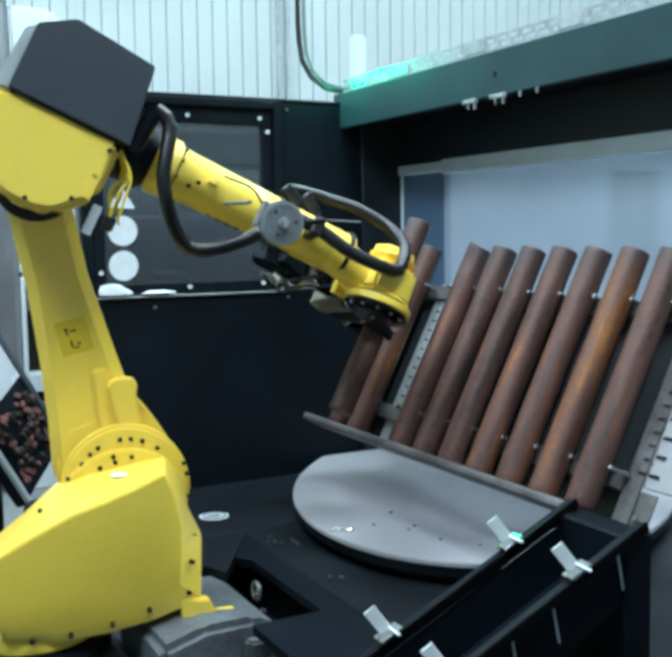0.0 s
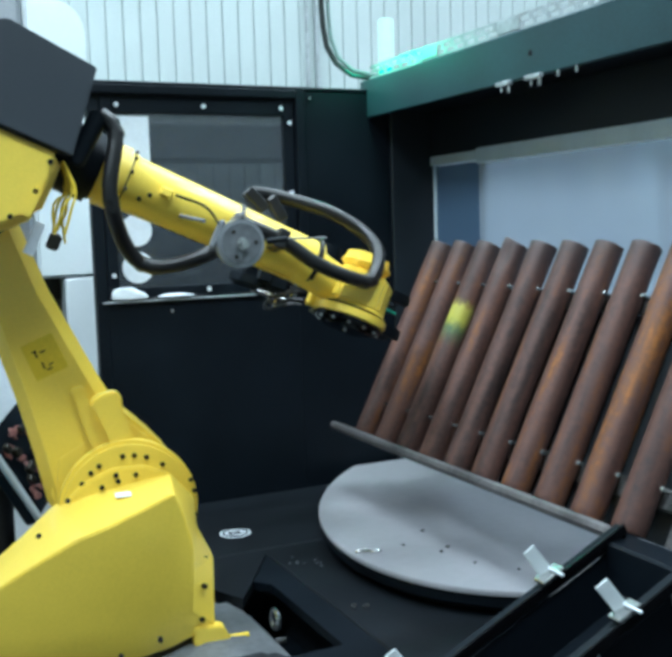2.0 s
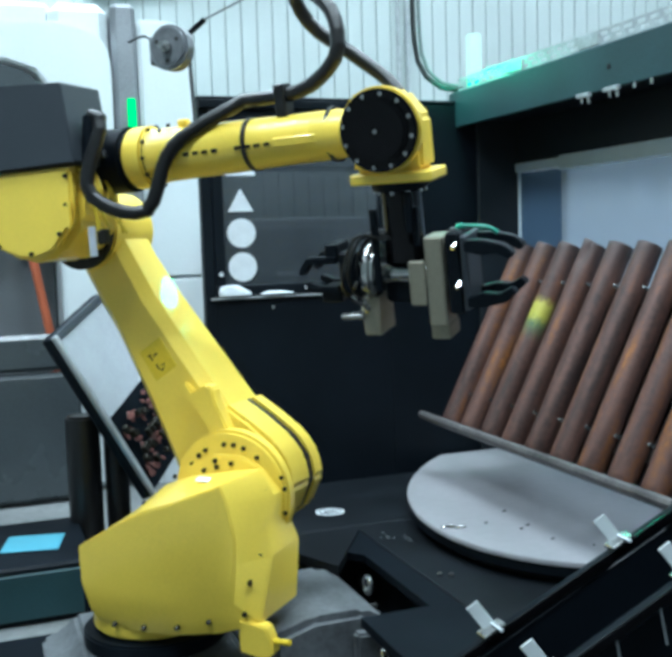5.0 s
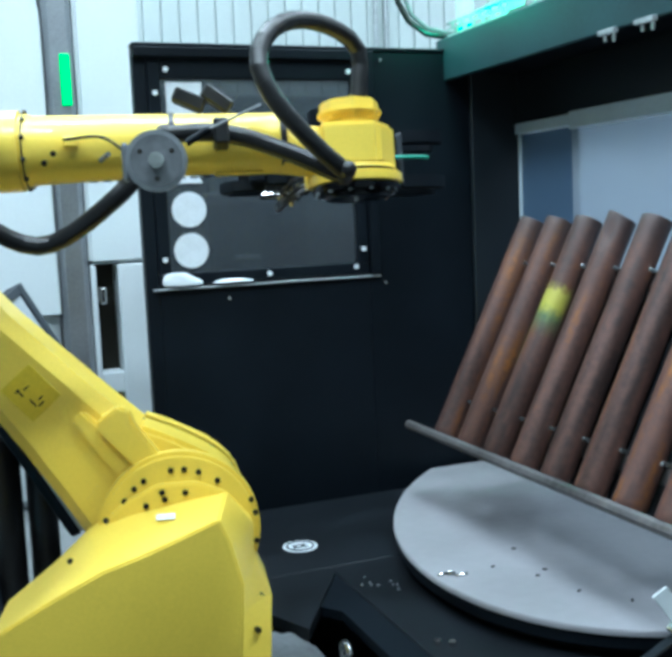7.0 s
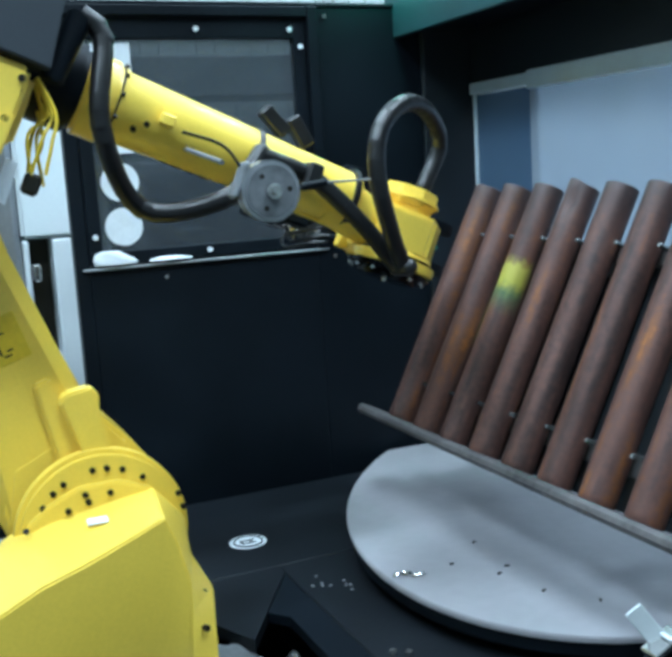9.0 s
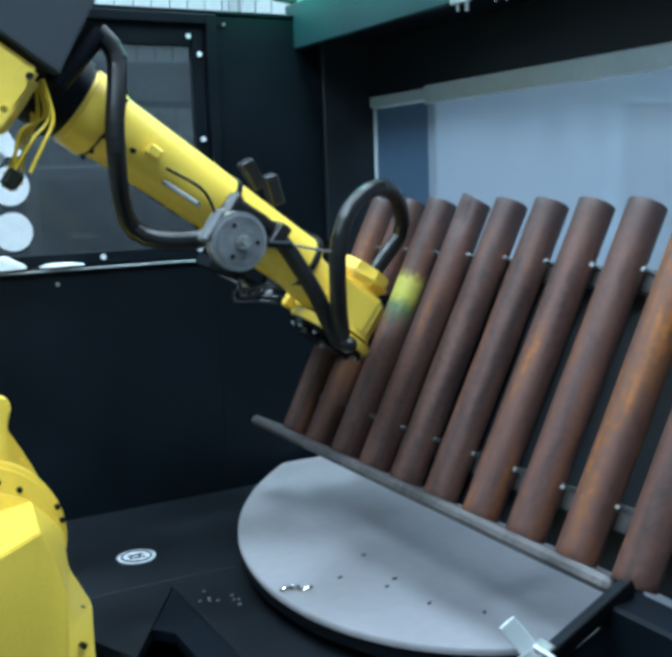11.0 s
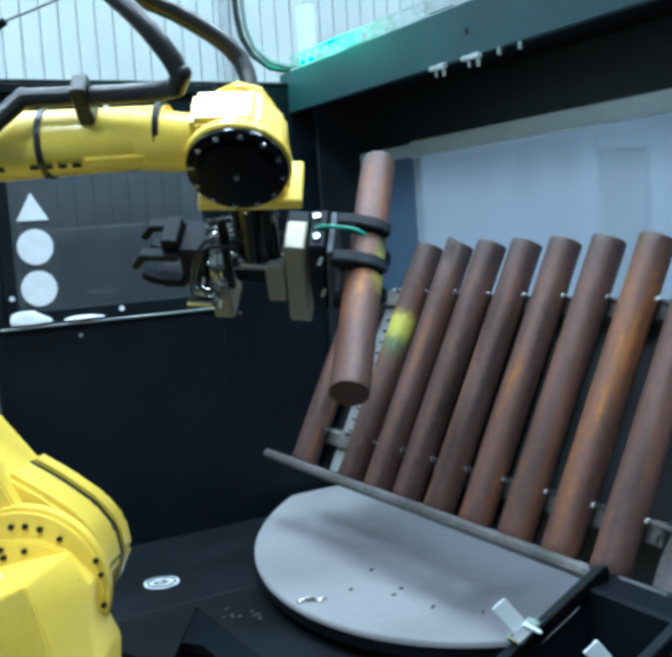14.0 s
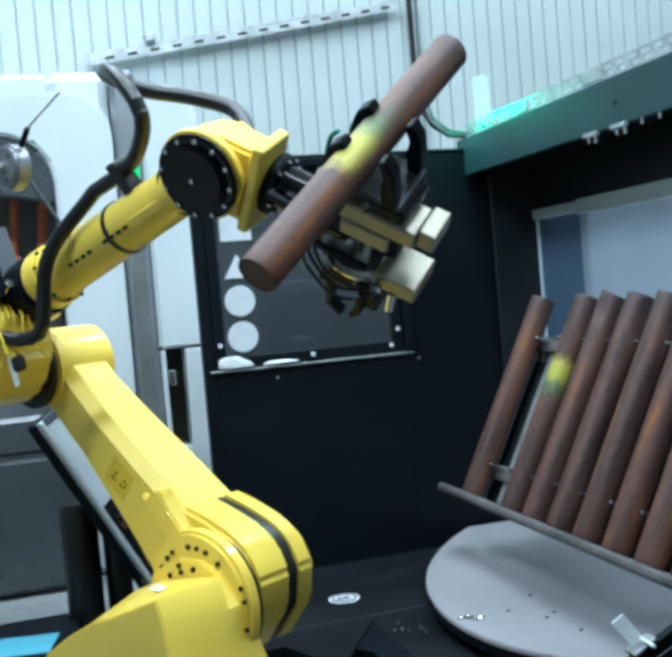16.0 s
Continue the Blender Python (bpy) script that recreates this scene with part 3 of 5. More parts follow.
# ---- machine behind the cell ----
def machine():
    """White machine tool with a rounded door opening, behind the robot."""
    m = thing("machine_tool", pose(0, 4.82, GROUND))
    bm = box(-2.6, -0.35, 0.0, 0.5, 0.0, 2.35, 0.03)
    box(-0.35, 0.47, 0.05, 0.5, 2.06, 2.35, 0.02, bm=bm)
    box(-0.35, 0.47, 0.05, 0.5, 0.0, 0.42, 0.02, bm=bm)
    box(0.46, 0.735, 0.0, 0.5, 0.0, 2.35, 0.045, bm=bm)
    part("body", bm, WHITE, m, "white painted cover")
    arc = [(0.735 - 0.20 + 0.20 * math.cos(a), 2.05 + 0.20 * math.sin(a)) for a in np.linspace(0, math.pi / 2, 8)]
    part("front_cover", prism([(0.458, 0.82), (0.735, 0.82)] + arc + [(-2.6, 2.25), (-2.6, 2.06), (0.26, 2.06), (0.38, 2.02), (0.44, 1.94), (0.458, 1.84)], -0.035, -0.001, 0.012), WHITE, m, "white cover with a rounded corner")
    part("post", box(0.742, 0.862, -0.03, 0.2, 0.0, 2.35, 0.025), STAINLESS, m, "brushed steel corner post")
    part("status_light", box(0.800, 0.842, -0.042, -0.031, 1.69, 1.90, 0.004), GREENLED, m, "green glowing status strip")
    part("side_cover", prism([(0.868, 1.03), (1.14, 1.03)] + [(1.01 + 0.13 * math.cos(a), 2.13 + 0.15 * math.sin(a)) for a in np.linspace(0, math.pi / 2, 8)] + [(0.868, 2.28)], -0.01, 0.45, 0.02), WHITE, m)
    bm = box(0.868, 0.892, -0.01, 0.3, 0.0, 1.025, 0.006)
    box(0.985, 1.150, -0.01, 0.3, 0.0, 1.025, 0.006, bm=bm)
    box(0.893, 0.984, 0.0, 0.3, 0.47, 0.56, 0.004, bm=bm)
    box(0.893, 0.984, 0.0, 0.3, 0.0, 0.3, 0.004, bm=bm)
    part("side_frame", bm, WHITE, m)
    part("recess", box(0.893, 0.984, 0.12, 0.14, 0.3, 1.025, 0), BOLTD, m, "dark slot in the white frame")
    part("latch", box(0.90, 0.93, -0.02, 0.05, 0.86, 0.93, 0.006), CHROME, m)
    part("valve", box(0.93, 0.97, -0.03, 0.05, 0.33, 0.42, 0.008), GREYPAINT, m)
    # door with rounded corner, and the dark inside with its orange loader frame
    one = bmesh.new()
    pts = [(-0.34, 2.045), (0.24, 2.045), (0.35, 2.01), (0.42, 1.94), (0.452, 1.84), (0.452, 1.74), (0.30, 1.77), (0.05, 1.80), (-0.34, 1.83)]
    part("door_hood", prism(pts, -0.05, 0.03, 0.012), DOORGREY, m, "dark grey rounded door hood")
    part("inside", box(-0.35, 0.45, 0.40, 0.42, 0.42, 1.9, 0), GREYPAINT, m)
    for p0, p1 in [((-0.3, 1.86), (0.33, 1.24)), ((-0.02, 1.78), (0.44, 1.34)), ((0.41, 1.86), (0.34, 1.2)), ((0.33, 1.2), (0.44, 0.55)), ((0.14, 1.80), (0.10, 1.4)), ((0.28, 1.84), (0.22, 1.3)), ((-0.3, 1.6), (0.12, 1.24))]:
        part("loader_bar", rod((p0[0], 0.2, p0[1]), (p1[0], 0.2, p1[1]), 0.022), ORANGE, m, "orange-red loader bar")
    part("lower_front", box(-2.6, 0.50, -0.16, -0.06, 0.02, 0.62, 0.02), DOORGREY, m, "dark grey lower front")
    part("lower_lip", box(-2.6, 0.50, -0.16, -0.06, 0.63, 0.80, 0.02), DOORGREY, m)
    tagged(m, "white machine tool with dark grey door hood and green light", "machine")
    # dark cabinets seen through the smoked window
    k = thing("control_cabinet", pose(1.55, 4.25, GROUND))
    part("body", box(-0.32, 0.55, 0, 0.5, 0.02, 1.30, 0.01), GREYPAINT, k)
    part("door", box(-0.30, 0.10, -0.012, -0.001, 0.06, 1.26, 0.006), GREYBOX, k)
    part("name_plate", box(-0.2, -0.1, -0.016, -0.013, 1.04, 1.06, 0.001), ALU, k)
    part("foot", box(-0.3, 0.5, 0.05, 0.45, 0, 0.019, 0), BOLTD, k)
    tagged(k, "grey control cabinet standing behind the smoked window", "cabinet")
    k = thing("box_shelf", pose(1.34, 4.4, GROUND))
    part("body", box(-0.12, 0.10, 0, 0.4, 0.0, 1.18, 0.01), GREYBOX, k)
    part("top_tray", box(-0.13, 0.11, -0.02, 0.42, 1.181, 1.22, 0.008), GREYPAINT, k)
    tagged(k, "dark grey shelf cabinet behind the smoked window", "cabinet")
    tagged(part("duct", box(1.14, 2.3, 4.9, 5.2, 1.36, 1.54, 0.01), GREYPAINT), "horizontal grey duct on the wall behind the window", "duct", kind="structure")


def operator_panel():
    """Tilted display in a black and aluminium frame on a dark post."""
    p = thing("operator_panel", pose(0, 3.42, GROUND))
    a, b = Vector((0.30, 0, 0.90)), Vector((0.62, 0.02, 0.30))
    d = (b - a).normalized()
    x, z = d, Vector((0.70, -0.55, 0.42)).normalized()
    y = z.cross(x).normalized()
    z = x.cross(y)
    m = Matrix.Translation(a) @ Matrix((x, y, z)).transposed().to_4x4()
    L = (b - a).length
    part("back_shell", box(0, L, -0.012, 0.44, -0.05, -0.012, 0.008, m), BLACK, p)
    bm = box(0.005, L - 0.005, -0.008, 0.016, -0.011, 0.006, 0.003, m)
    part("frame_rail", bm, ALU, p, "bright aluminium edge rail")
    bm = box(0.0, L, 0.41, 0.44, -0.011, 0.006, 0.003, m)
    box(0.0, 0.03, 0.017, 0.409, -0.011, 0.006, 0.003, m, bm)
    part("frame", bm, GREYBOX, p)
    part("screen", box(0.031, 0.36, 0.018, 0.408, -0.010, -0.002, 0.002, m), mat("pale_display_sheet", (0.5, 0.53, 0.56), 0.25, 0.2, 0.08, 5), p, "pale shiny display sheet")
    # blurred red-brown and dark reflection, modelled as flat coloured lumps and bits
    bm = bmesh.new()
    for k in range(60):
        r = random.Random(100 + k)
        one = bmesh.new()
        bmesh.ops.create_icosphere(one, subdivisions=1, radius=0.010 + 0.010 * r.random())
        merge(one, m @ pose(0.39 + 0.25 * r.random(), 0.04 + 0.34 * r.random(), 0.002 + 0.012 * r.random(), 0, 0, 90 * r.random()) @ Matrix.Diagonal((1.6, 0.8, 0.3, 1)), bm)
    part("reflection_lumps", bm, REDBROWN, p, "flat reddish lumps standing in for a blurred reflection")
    for k in range(26):
        r = random.Random(300 + k)
        part("dark_reflection_bit", box(0, 0.03, 0, 0.022, 0, 0.02, 0.003, m @ pose(0.40 + 0.22 * r.random(), 0.03 + 0.3 * r.random(), 0.008, 0, 0, 90 * r.random())), BOLTD, p)
    part("post", rod((0.40, 0.22, 0.0), (0.40, 0.22, 0.58), 0.062, w=0.01), RUBBER, p)
    part("post", rod((0.52, 0.24, 0.0), (0.52, 0.24, 0.50), 0.045, w=0.01), RUBBER, p)
    part("foot", box(0.28, 0.62, 0.1, 0.38, 0.0, 0.02, 0.004), BOLTD, p)
    tagged(p, "tilted operator panel with pale display on a black post", "control panel")
    c = thing("low_cabinet", pose(-0.25, 3.40, GROUND))
    part("body", box(-0.6, 0.62, -0.25, 0.30, 0, 0.19, 0.008), BLACK, c)
    part("door", box(-0.56, 0.58, -0.262, -0.251, 0.02, 0.17, 0.004), GREEN_BLACK, c)
    tagged(c, "low black cabinet beside the robot", "cabinet")
    s = part("blue_sheet", box(0.0, 0.19, -0.09, 0.09, 0, 0.004, 0.001), BLUESHEET)
    s.matrix_world = pose(0.10, 3.42, -0.0235, 0, 0, -12)
    tagged(s, "light blue sheet lying on the low black cabinet", "sheet")


# ---- turntable and rack ----
TABLE = (2.191, 2.978, 0.072)
TABLE_A, TABLE_B, TABLE_TURN = 1.0, 0.689, 50.7


def oval(z0, z1, inset, w=0.0):
    """A flat oval plate, cut off straight along the panel."""
    one = rod((0, 0, z0), (0, 0, z1), 1.0, seg=128)
    m = pose(0, 0, 0, 0, 0, TABLE_TURN) @ Matrix.Diagonal((TABLE_A - inset, TABLE_B - inset, 1, 1))
    bmesh.ops.transform(one, matrix=m, verts=one.verts)
    geom = list(one.verts) + list(one.edges) + list(one.faces)
    cut = bmesh.ops.bisect_plane(one, geom=geom, plane_co=(0, 3.60 - inset - TABLE[1], 0), plane_no=(0, 1, 0), clear_outer=True)
    bmesh.ops.holes_fill(one, edges=[e for e in one.edges if e.is_boundary], sides=0)
    if w:
        rim = [e for e in one.edges if abs(e.verts[0].co.z - e.verts[1].co.z) < 1e-6 and e.verts[0].co.z > z1 - 1e-4]
        bmesh.ops.bevel(one, geom=rim, offset=w, segments=2, affect="EDGES", clamp_overlap=True)
    return one


def turntable():
    t = thing("turntable", pose(TABLE[0], TABLE[1], 0))
    part("tabletop", oval(0.060, TABLE[2], 0, 0.003), STEEL, t, "grey bare steel disc with dark smears")
    part("rim", oval(0.030, 0.0595, 0.004), BLACK, t, "black rim below the disc")
    part("drum", oval(0.0, 0.0295, 0.05), BLACK, t)
    tagged(t, "large rounded grey steel turntable on a black drum", "turntable")
    bits = thing("chain_link", pose(1.391, 2.656, TABLE[2]))
    bm = bmesh.new()
    for k in range(3):
        one = bmesh.new()
        ring = [(0.014 * math.cos(a), 0.009 * math.sin(a), 0.004) for a in np.linspace(0, 2 * math.pi, 9)]
        tube(ring, 0.0035, 6, 18, bm, pose(0.020 * k, -0.014 * k + 0.008 * (k % 2), 0, 25 * (k - 1), 10, 40 + 60 * k))
    part("link", bm, CHROME, bits)
    tagged(bits, "few bright chain links lying on the turntable", "chain")
    for k in range(6):
        r = random.Random(40 + k)
        b = part("metal_chip", box(-0.006, 0.006, -0.003, 0.003, 0, 0.003, 0.001), BOLTD)
        b.matrix_world = pose(1.52 + 0.28 * r.random(), 2.30 + 0.5 * r.random(), TABLE[2], 0, 0, 180 * r.random())
        tagged(b, "small dark metal chip on the turntable", "chip", "table chips")


SLOTS = [3.140 - 0.1428 * k for k in range(10)]
LEAN = math.atan2(0.312, 0.612)
TUBE_R, TUBE_L = 0.040, 0.705
FOOT = Vector((1.668, 0, 0.304))


def slot_pose(k):
    """A tube in the rack: its foot in the trough, its axis leaning back by 27 degrees."""
    return pose(FOOT.x, SLOTS[k], FOOT.z, 0, math.degrees(LEAN), 0)


def tube_mesh(dent=False):
    one = bmesh.new()
    bm = bmesh.new()
    seg = 40
    prof = [(TUBE_R - 0.0062, 0.0), (TUBE_R - 0.0008, 0.0), (TUBE_R, 0.0015)]
    prof += [(TUBE_R, z) for z in np.linspace(0.02, TUBE_L - 0.02, 24)]
    prof += [(TUBE_R, TUBE_L - 0.0015), (TUBE_R - 0.0008, TUBE_L), (TUBE_R - 0.0062, TUBE_L), (TUBE_R - 0.0066, TUBE_L - 0.006), (0.0001, TUBE_L - 0.0061)]
    prof = [(0.0001, 0.0031), (TUBE_R - 0.0066, 0.003)] + prof
    rings = []
    for r, z in prof:
        ring = []
        for i in range(seg):
            a = 2 * math.pi * i / seg
            rr = r
            if r > 0.01:
                rr += 0.0005 * noise.noise(Vector((math.cos(a) * 2, math.sin(a) * 2, z * 9)))
                if dent:
                    rr -= 0.012 * math.exp(-((z - 0.655) / 0.03) ** 2 - ((a - math.pi * 1.12) / 0.35) ** 2) * (r / TUBE_R)
            zz = z + (0.012 * max(0, math.cos(a - 2.6)) if dent and z > TUBE_L - 0.01 else 0)
            ring.append(bm.verts.new((rr * math.cos(a), rr * math.sin(a), zz)))
        rings.append(ring)
    for a, b in zip(rings, rings[1:]):
        for i in range(seg):
            bm.faces.new((a[i], a[(i + 1) % seg], b[(i + 1) % seg], b[i]))
    one.free()
    return bm


def rust_tubes():
    tubes = []
    for k in range(10):
        if k == 3:
            ob = part("steel_tube", tube_mesh(True), RUSTY)
        elif k in (1, 2):
            ob = part("steel_tube", tube_mesh(), RUSTY_BACK if k == 1 else RUSTY_FRONT)
        elif k == 0:
            ob = part("steel_tube", tube_mesh(), RUSTY)
        else:
            ob = new("steel_tube", tubes[0].data)
        ob.matrix_world = slot_pose(k) @ pose(0, 0, 0, 0, 0, 0 if k in (1, 2, 3) else 37 * k)
        label = {1: "rusty brown steel tube with yellow paint mark in the gripper", 2: "rusty brown steel tube with a yellow-green paint mark",
                 3: "rusty steel tube with a dented upper end leaning on the rack"}.get(k, "rusty brown steel tube leaning on the rack")
        tagged(ob, label, "tube", "tubes on the rack")
        for z0, z1 in ((0.0008, 0.0029), (TUBE_L - 0.0058, TUBE_L - 0.003)):
            part("sawn_end", rod((0, 0, z0), (0, 0, z1), TUBE_R - 0.0075, seg=28), RUSTEND, ob, "flat brown sawn end")
        tubes.append(ob)
    return tubes


def rack():
    """Steel rack on the turntable: a trough for the tube feet, leaning comb plates and pins."""
    r = thing("tube_rack", pose(0, 0, TABLE[2]))
    z0 = TABLE[2]
    up = Vector((math.sin(LEAN), 0, math.cos(LEAN)))
    back = Vector((math.cos(LEAN), 0, -math.sin(LEAN)))
    base = Vector((FOOT.x, 0, FOOT.z - z0)) + back * (TUBE_R + 0.004)
    frame_m = Matrix((Vector((0, 1, 0)), up, back * 1.0)).transposed().to_4x4()
    frame_m = Matrix.Translation(base) @ frame_m
    bm = box(1.872, 3.337, -0.030, -0.001, -0.090, 0.020, 0.009, frame_m)
    part("foot_rail", bm, BARDARK, r, "dark flat steel bar with a thin front lip")
    # two long cross rails behind the tubes
    for s in (0.10, 0.56):
        part("cross_rail", box(1.80, 3.28, s - 0.025, s + 0.025, 0.003, 0.02, 0.003, frame_m), BARSTEEL, r, "dark steel cross rail")
    part("back_sheet", box(1.79, 3.27, 0.0, 0.545, 0.046, 0.050, 0.001, frame_m), BLACK_LIFTED, r, "dark steel back sheet")
    # comb plates between the slots, each with short teeth; the first three are paler
    for k in range(11):
        y = SLOTS[0] + 0.0714 - 0.1428 * k - 0.004
        bm = box(y - 0.027, y + 0.027, 0.0, 0.60, 0.022, 0.030, 0.002, frame_m)
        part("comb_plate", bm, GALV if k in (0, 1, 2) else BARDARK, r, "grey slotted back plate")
        for j in range(11):
            part("slot", box(y - 0.027, y - 0.008, 0.13 + 0.036 * j, 0.136 + 0.036 * j, 0.0185, 0.0215, 0, frame_m), BOLTD, r)
    for k in range(10):
        y = SLOTS[k] - 0.0714
        for s, d in ((0.115, 0.02), (0.565, 0.02)):
            p0 = frame_m @ Vector((y + 0.012, s, d))
            p1 = frame_m @ Vector((y + 0.012, s, -0.055))
            part("pin", rod(p0, p1, 0.0055, seg=8, w=0.001), CHROME, r, "bright locating pin")
    # sloped slotted end plate and its foot
    m_end = Matrix.Translation((0, 0, 0)) @ frame_m
    part("end_plate", box(1.52, 1.765, 0.10, 0.62, 0.032, 0.040, 0.002, m_end), STEEL, r, "grey slotted end plate")
    for j in range(9):
        part("slot", box(1.715, 1.745, 0.13 + 0.05 * j, 0.138 + 0.05 * j, 0.0285, 0.0315, 0, m_end), BOLTD, r)
    part("foot_plate", box(1.70, 1.775, -0.22, 0.09, 0.03, 0.038, 0.002, m_end), BARSTEEL, r)
    for j in range(4):
        q = m_end @ Vector((1.735, -0.16 + 0.06 * j, 0.030))
        part("bolt", rod(q, q - (m_end.to_3x3() @ Vector((0, 0, 0.012))), 0.007, seg=6), CHROME, r)
    # brackets to the side wall
    for y in (2.05, 2.62, 3.14):
        q = frame_m @ Vector((y, 0.52, 0.02))
        part("bracket", box(q.x, SIDE_X - 0.001, y - 0.02, y + 0.02, q.z - 0.02, q.z + 0.02, 0.003), BARSTEEL, r)
    tagged(r, "steel rack with trough, pins and slotted plates above the turntable", "rack")


# ---- sloping guard at the front ----
def chute():
    """Black sloping rails with white tabs in front of the turntable."""
    c = thing("sloped_rail", pose(1.60, 1.72, 0.33))
    d = Vector((-0.80, 0.0, -0.366)).normalized()
    up = Vector((-d.z, 0, d.x)) * -1
    x = -d
    z = Vector((0, 1, 0)).cross(x) * -1
    m = Matrix((x, Vector((0, 1, 0)), x.cross(Vector((0, 1, 0))))).transposed().to_4x4()
    for y in (0.105, -0.125):
        part("rail", box(-1.15, 0.02, y - 0.012, y + 0.012, -0.03, 0.0, 0.003, m), BLACK, c, "glossy black edge rail")
        part("rail_lip", box(-1.15, 0.02, y - 0.020, y - 0.013, -0.018, 0.006, 0.002, m), BLACKGLOSS, c)
    part("inner_sheet", box(-1.15, 0.0, -0.112, 0.092, -0.16, -0.15, 0.002, m), BLACK, c)
    for y in (0.093, -0.113):
        part("side_sheet", box(-1.15, 0.0, y - 0.002, y + 0.002, -0.15, -0.031, 0, m), BLACK, c)
    part("end_post", box(-0.03, 0.05, -0.13, 0.12, -0.33, -0.02, 0.006), BLACK, c)
    part("support_post", box(-0.62, -0.58, -0.10, 0.08, -0.33, -0.30, 0.004), BLACK, c)
    for sx in (-0.19, -0.56, -0.9):
        for y in (0.105, -0.125):
            at = m @ Vector((sx, y, 0.014))
            ln = Vector((-0.55, 0.25, 0.80)).normalized()
            nn = Vector((-0.55, -0.75, 0.35))
            nn = (nn - ln * nn.dot(ln)).normalized()
            tm = Matrix.Translation(at) @ Matrix((ln, nn.cross(ln), nn)).transposed().to_4x4()
            part("tab", box(0.0, 0.066, -0.015, 0.015, -0.0025, 0.0025, 0.001, tm), WHITE, c, "white plastic tab")
            part("clip", box(sx - 0.030, sx + 0.030, y - 0.026, y + 0.010, 0.0065, 0.018, 0.002, m), CHROME, c)
            part("clip_arm", box(sx + 0.004, sx + 0.010, y - 0.05, y + 0.03, 0.0185, 0.025, 0.001, m), STICKER, c)
    for sx in (-0.10, -0.30, -0.42, -0.70):
        part("pin", rod(m @ Vector((sx, -0.14, -0.10)), m @ Vector((sx + 0.02, -0.14, -0.01)), 0.003, seg=6), GALV, c)
    tagged(c, "black sloping rail with white plastic tabs in front of the turntable", "rail")


def floor_bits():
    s = thing("floor_sticker", pose(1.215, 3.234, 0))
    one = rod((0, 0, 0.0005), (0, 0, 0.002), 0.052, seg=48)
    part("disc", one, STICKER, s, "white disc")
    one = bmesh.new()
    ring = [(0.040 * math.cos(a), 0.040 * math.sin(a), 0.0022) for a in np.linspace(0, 2 * math.pi, 41)]
    part("ring", tube(ring, 0.003, 6, 60), BLACK, s, "black ring")
    bm = box(-0.022, 0.022, 0.006, 0.014, 0.0021, 0.003, 0)
    box(-0.022, 0.022, -0.016, -0.008, 0.0021, 0.003, 0, bm=bm)
    box(-0.022, -0.014, -0.007, 0.005, 0.0021, 0.003, 0, bm=bm)
    box(0.004, 0.012, -0.007, 0.005, 0.0021, 0.003, 0, bm=bm)
    part("bars", bm, BLACK, s)
    tagged(s, "round white floor sticker with black bars on the cell floor", "sticker")
    for x, y in [(1.268, 2.450), (1.295, 2.430)]:
        ob = part("bolt", rod((0, 0, 0), (0, 0, 0.012), 0.009, seg=6, w=0.001), CHROME)
        ob.matrix_world = pose(x, y, 0.0)
        tagged(ob, "bright bolt head in the cell floor", "bolt", "floor bolts")
    for k in range(9):
        r = random.Random(70 + k)
        ob = part("chip", box(-0.004, 0.004, -0.002, 0.002, 0, 0.002, 0), GREYPAINT)
        ob.matrix_world = pose(1.25 + 0.10 * r.random(), 2.78 + 0.14 * r.random(), 0.0002, 0, 0, 180 * r.random())
        tagged(ob, "tiny pale chip lying on the cell floor", "chip", "floor chips")


hall()
cell()
cable_tray()
beam_fittings()
stack_light()
hanging_cables()
conduit()
machine()
operator_panel()
turntable()
rack()
chute()
floor_bits()
TUBES = rust_tubes()


# ---- robot ----
BASE = (0.483, 2.682, GROUND)
J2_Z = 0.294
REACH, UPPER, OFFSET, FORE = 0.255, 0.879, 0.177, 1.000

TURN = [(0, -11.6), (0.5, -8.2), (1, -7.1), (1.5, -7.6), (2, -6.9), (2.5, -8.0), (3, -11.0), (3.2, -11.0), (5.3, -46.5), (5.5, -45.5), (6, -31.5), (6.2, -26.0), (6.5, -20.5), (7, -13.5), (7.5, -7.0), (8, -2.0), (8.2, -1.2), (10.3, -0.3), (10.5, -0.3), (11, -0.3), (11.5, -0.1), (12, -0.3), (12.5, -1.4), (13, -9.5), (13.5, -20.0), (14, -33.5), (14.5, -44.5), (15, -47.5), (15.5, -48.5), (16, -57.0)]
SHOULDER = [(0, -13.5), (0.5, -3.7), (1, -2.3), (1.5, -4.9), (2, -22.4), (2.5, -38.2), (3, -50.7), (3.2, -54.8), (5.3, -32.1), (5.5, -32.4), (6, -36.4), (6.2, -37.6), (6.5, -39.5), (7, -41.1), (7.5, -39.1), (8, -33.8), (8.2, -31.0), (10.3, -3.1), (10.5, -3.3), (11, -3.6), (11.5, -3.8), (12, -6.4), (12.5, -18.0), (13, -37.3), (13.5, -38.2), (14, -32.1), (14.5, -32.7), (15, -33.0), (15.5, -34.8), (16, -48.8)]
ELBOW = [(0, -26.2), (0.5, -31.7), (1, -35.5), (1.5, -34.7), (2, -24.8), (2.5, -10.0), (3, 9.6), (3.2, 15.0), (5.3, 1.6), (5.5, 1.7), (6, 2.4), (6.2, 2.5), (6.5, 2.5), (7, 0.4), (7.5, -2.0), (8, -10.2), (8.2, -13.0), (10.3, -35.5), (10.5, -35.5), (11, -35.7), (11.5, -35.3), (12, -29.7), (12.5, -22.4), (13, -2.4), (13.5, 2.7), (14, -0.8), (14.5, 1.9), (15, 3.0), (15.5, 3.7), (16, 16.9)]
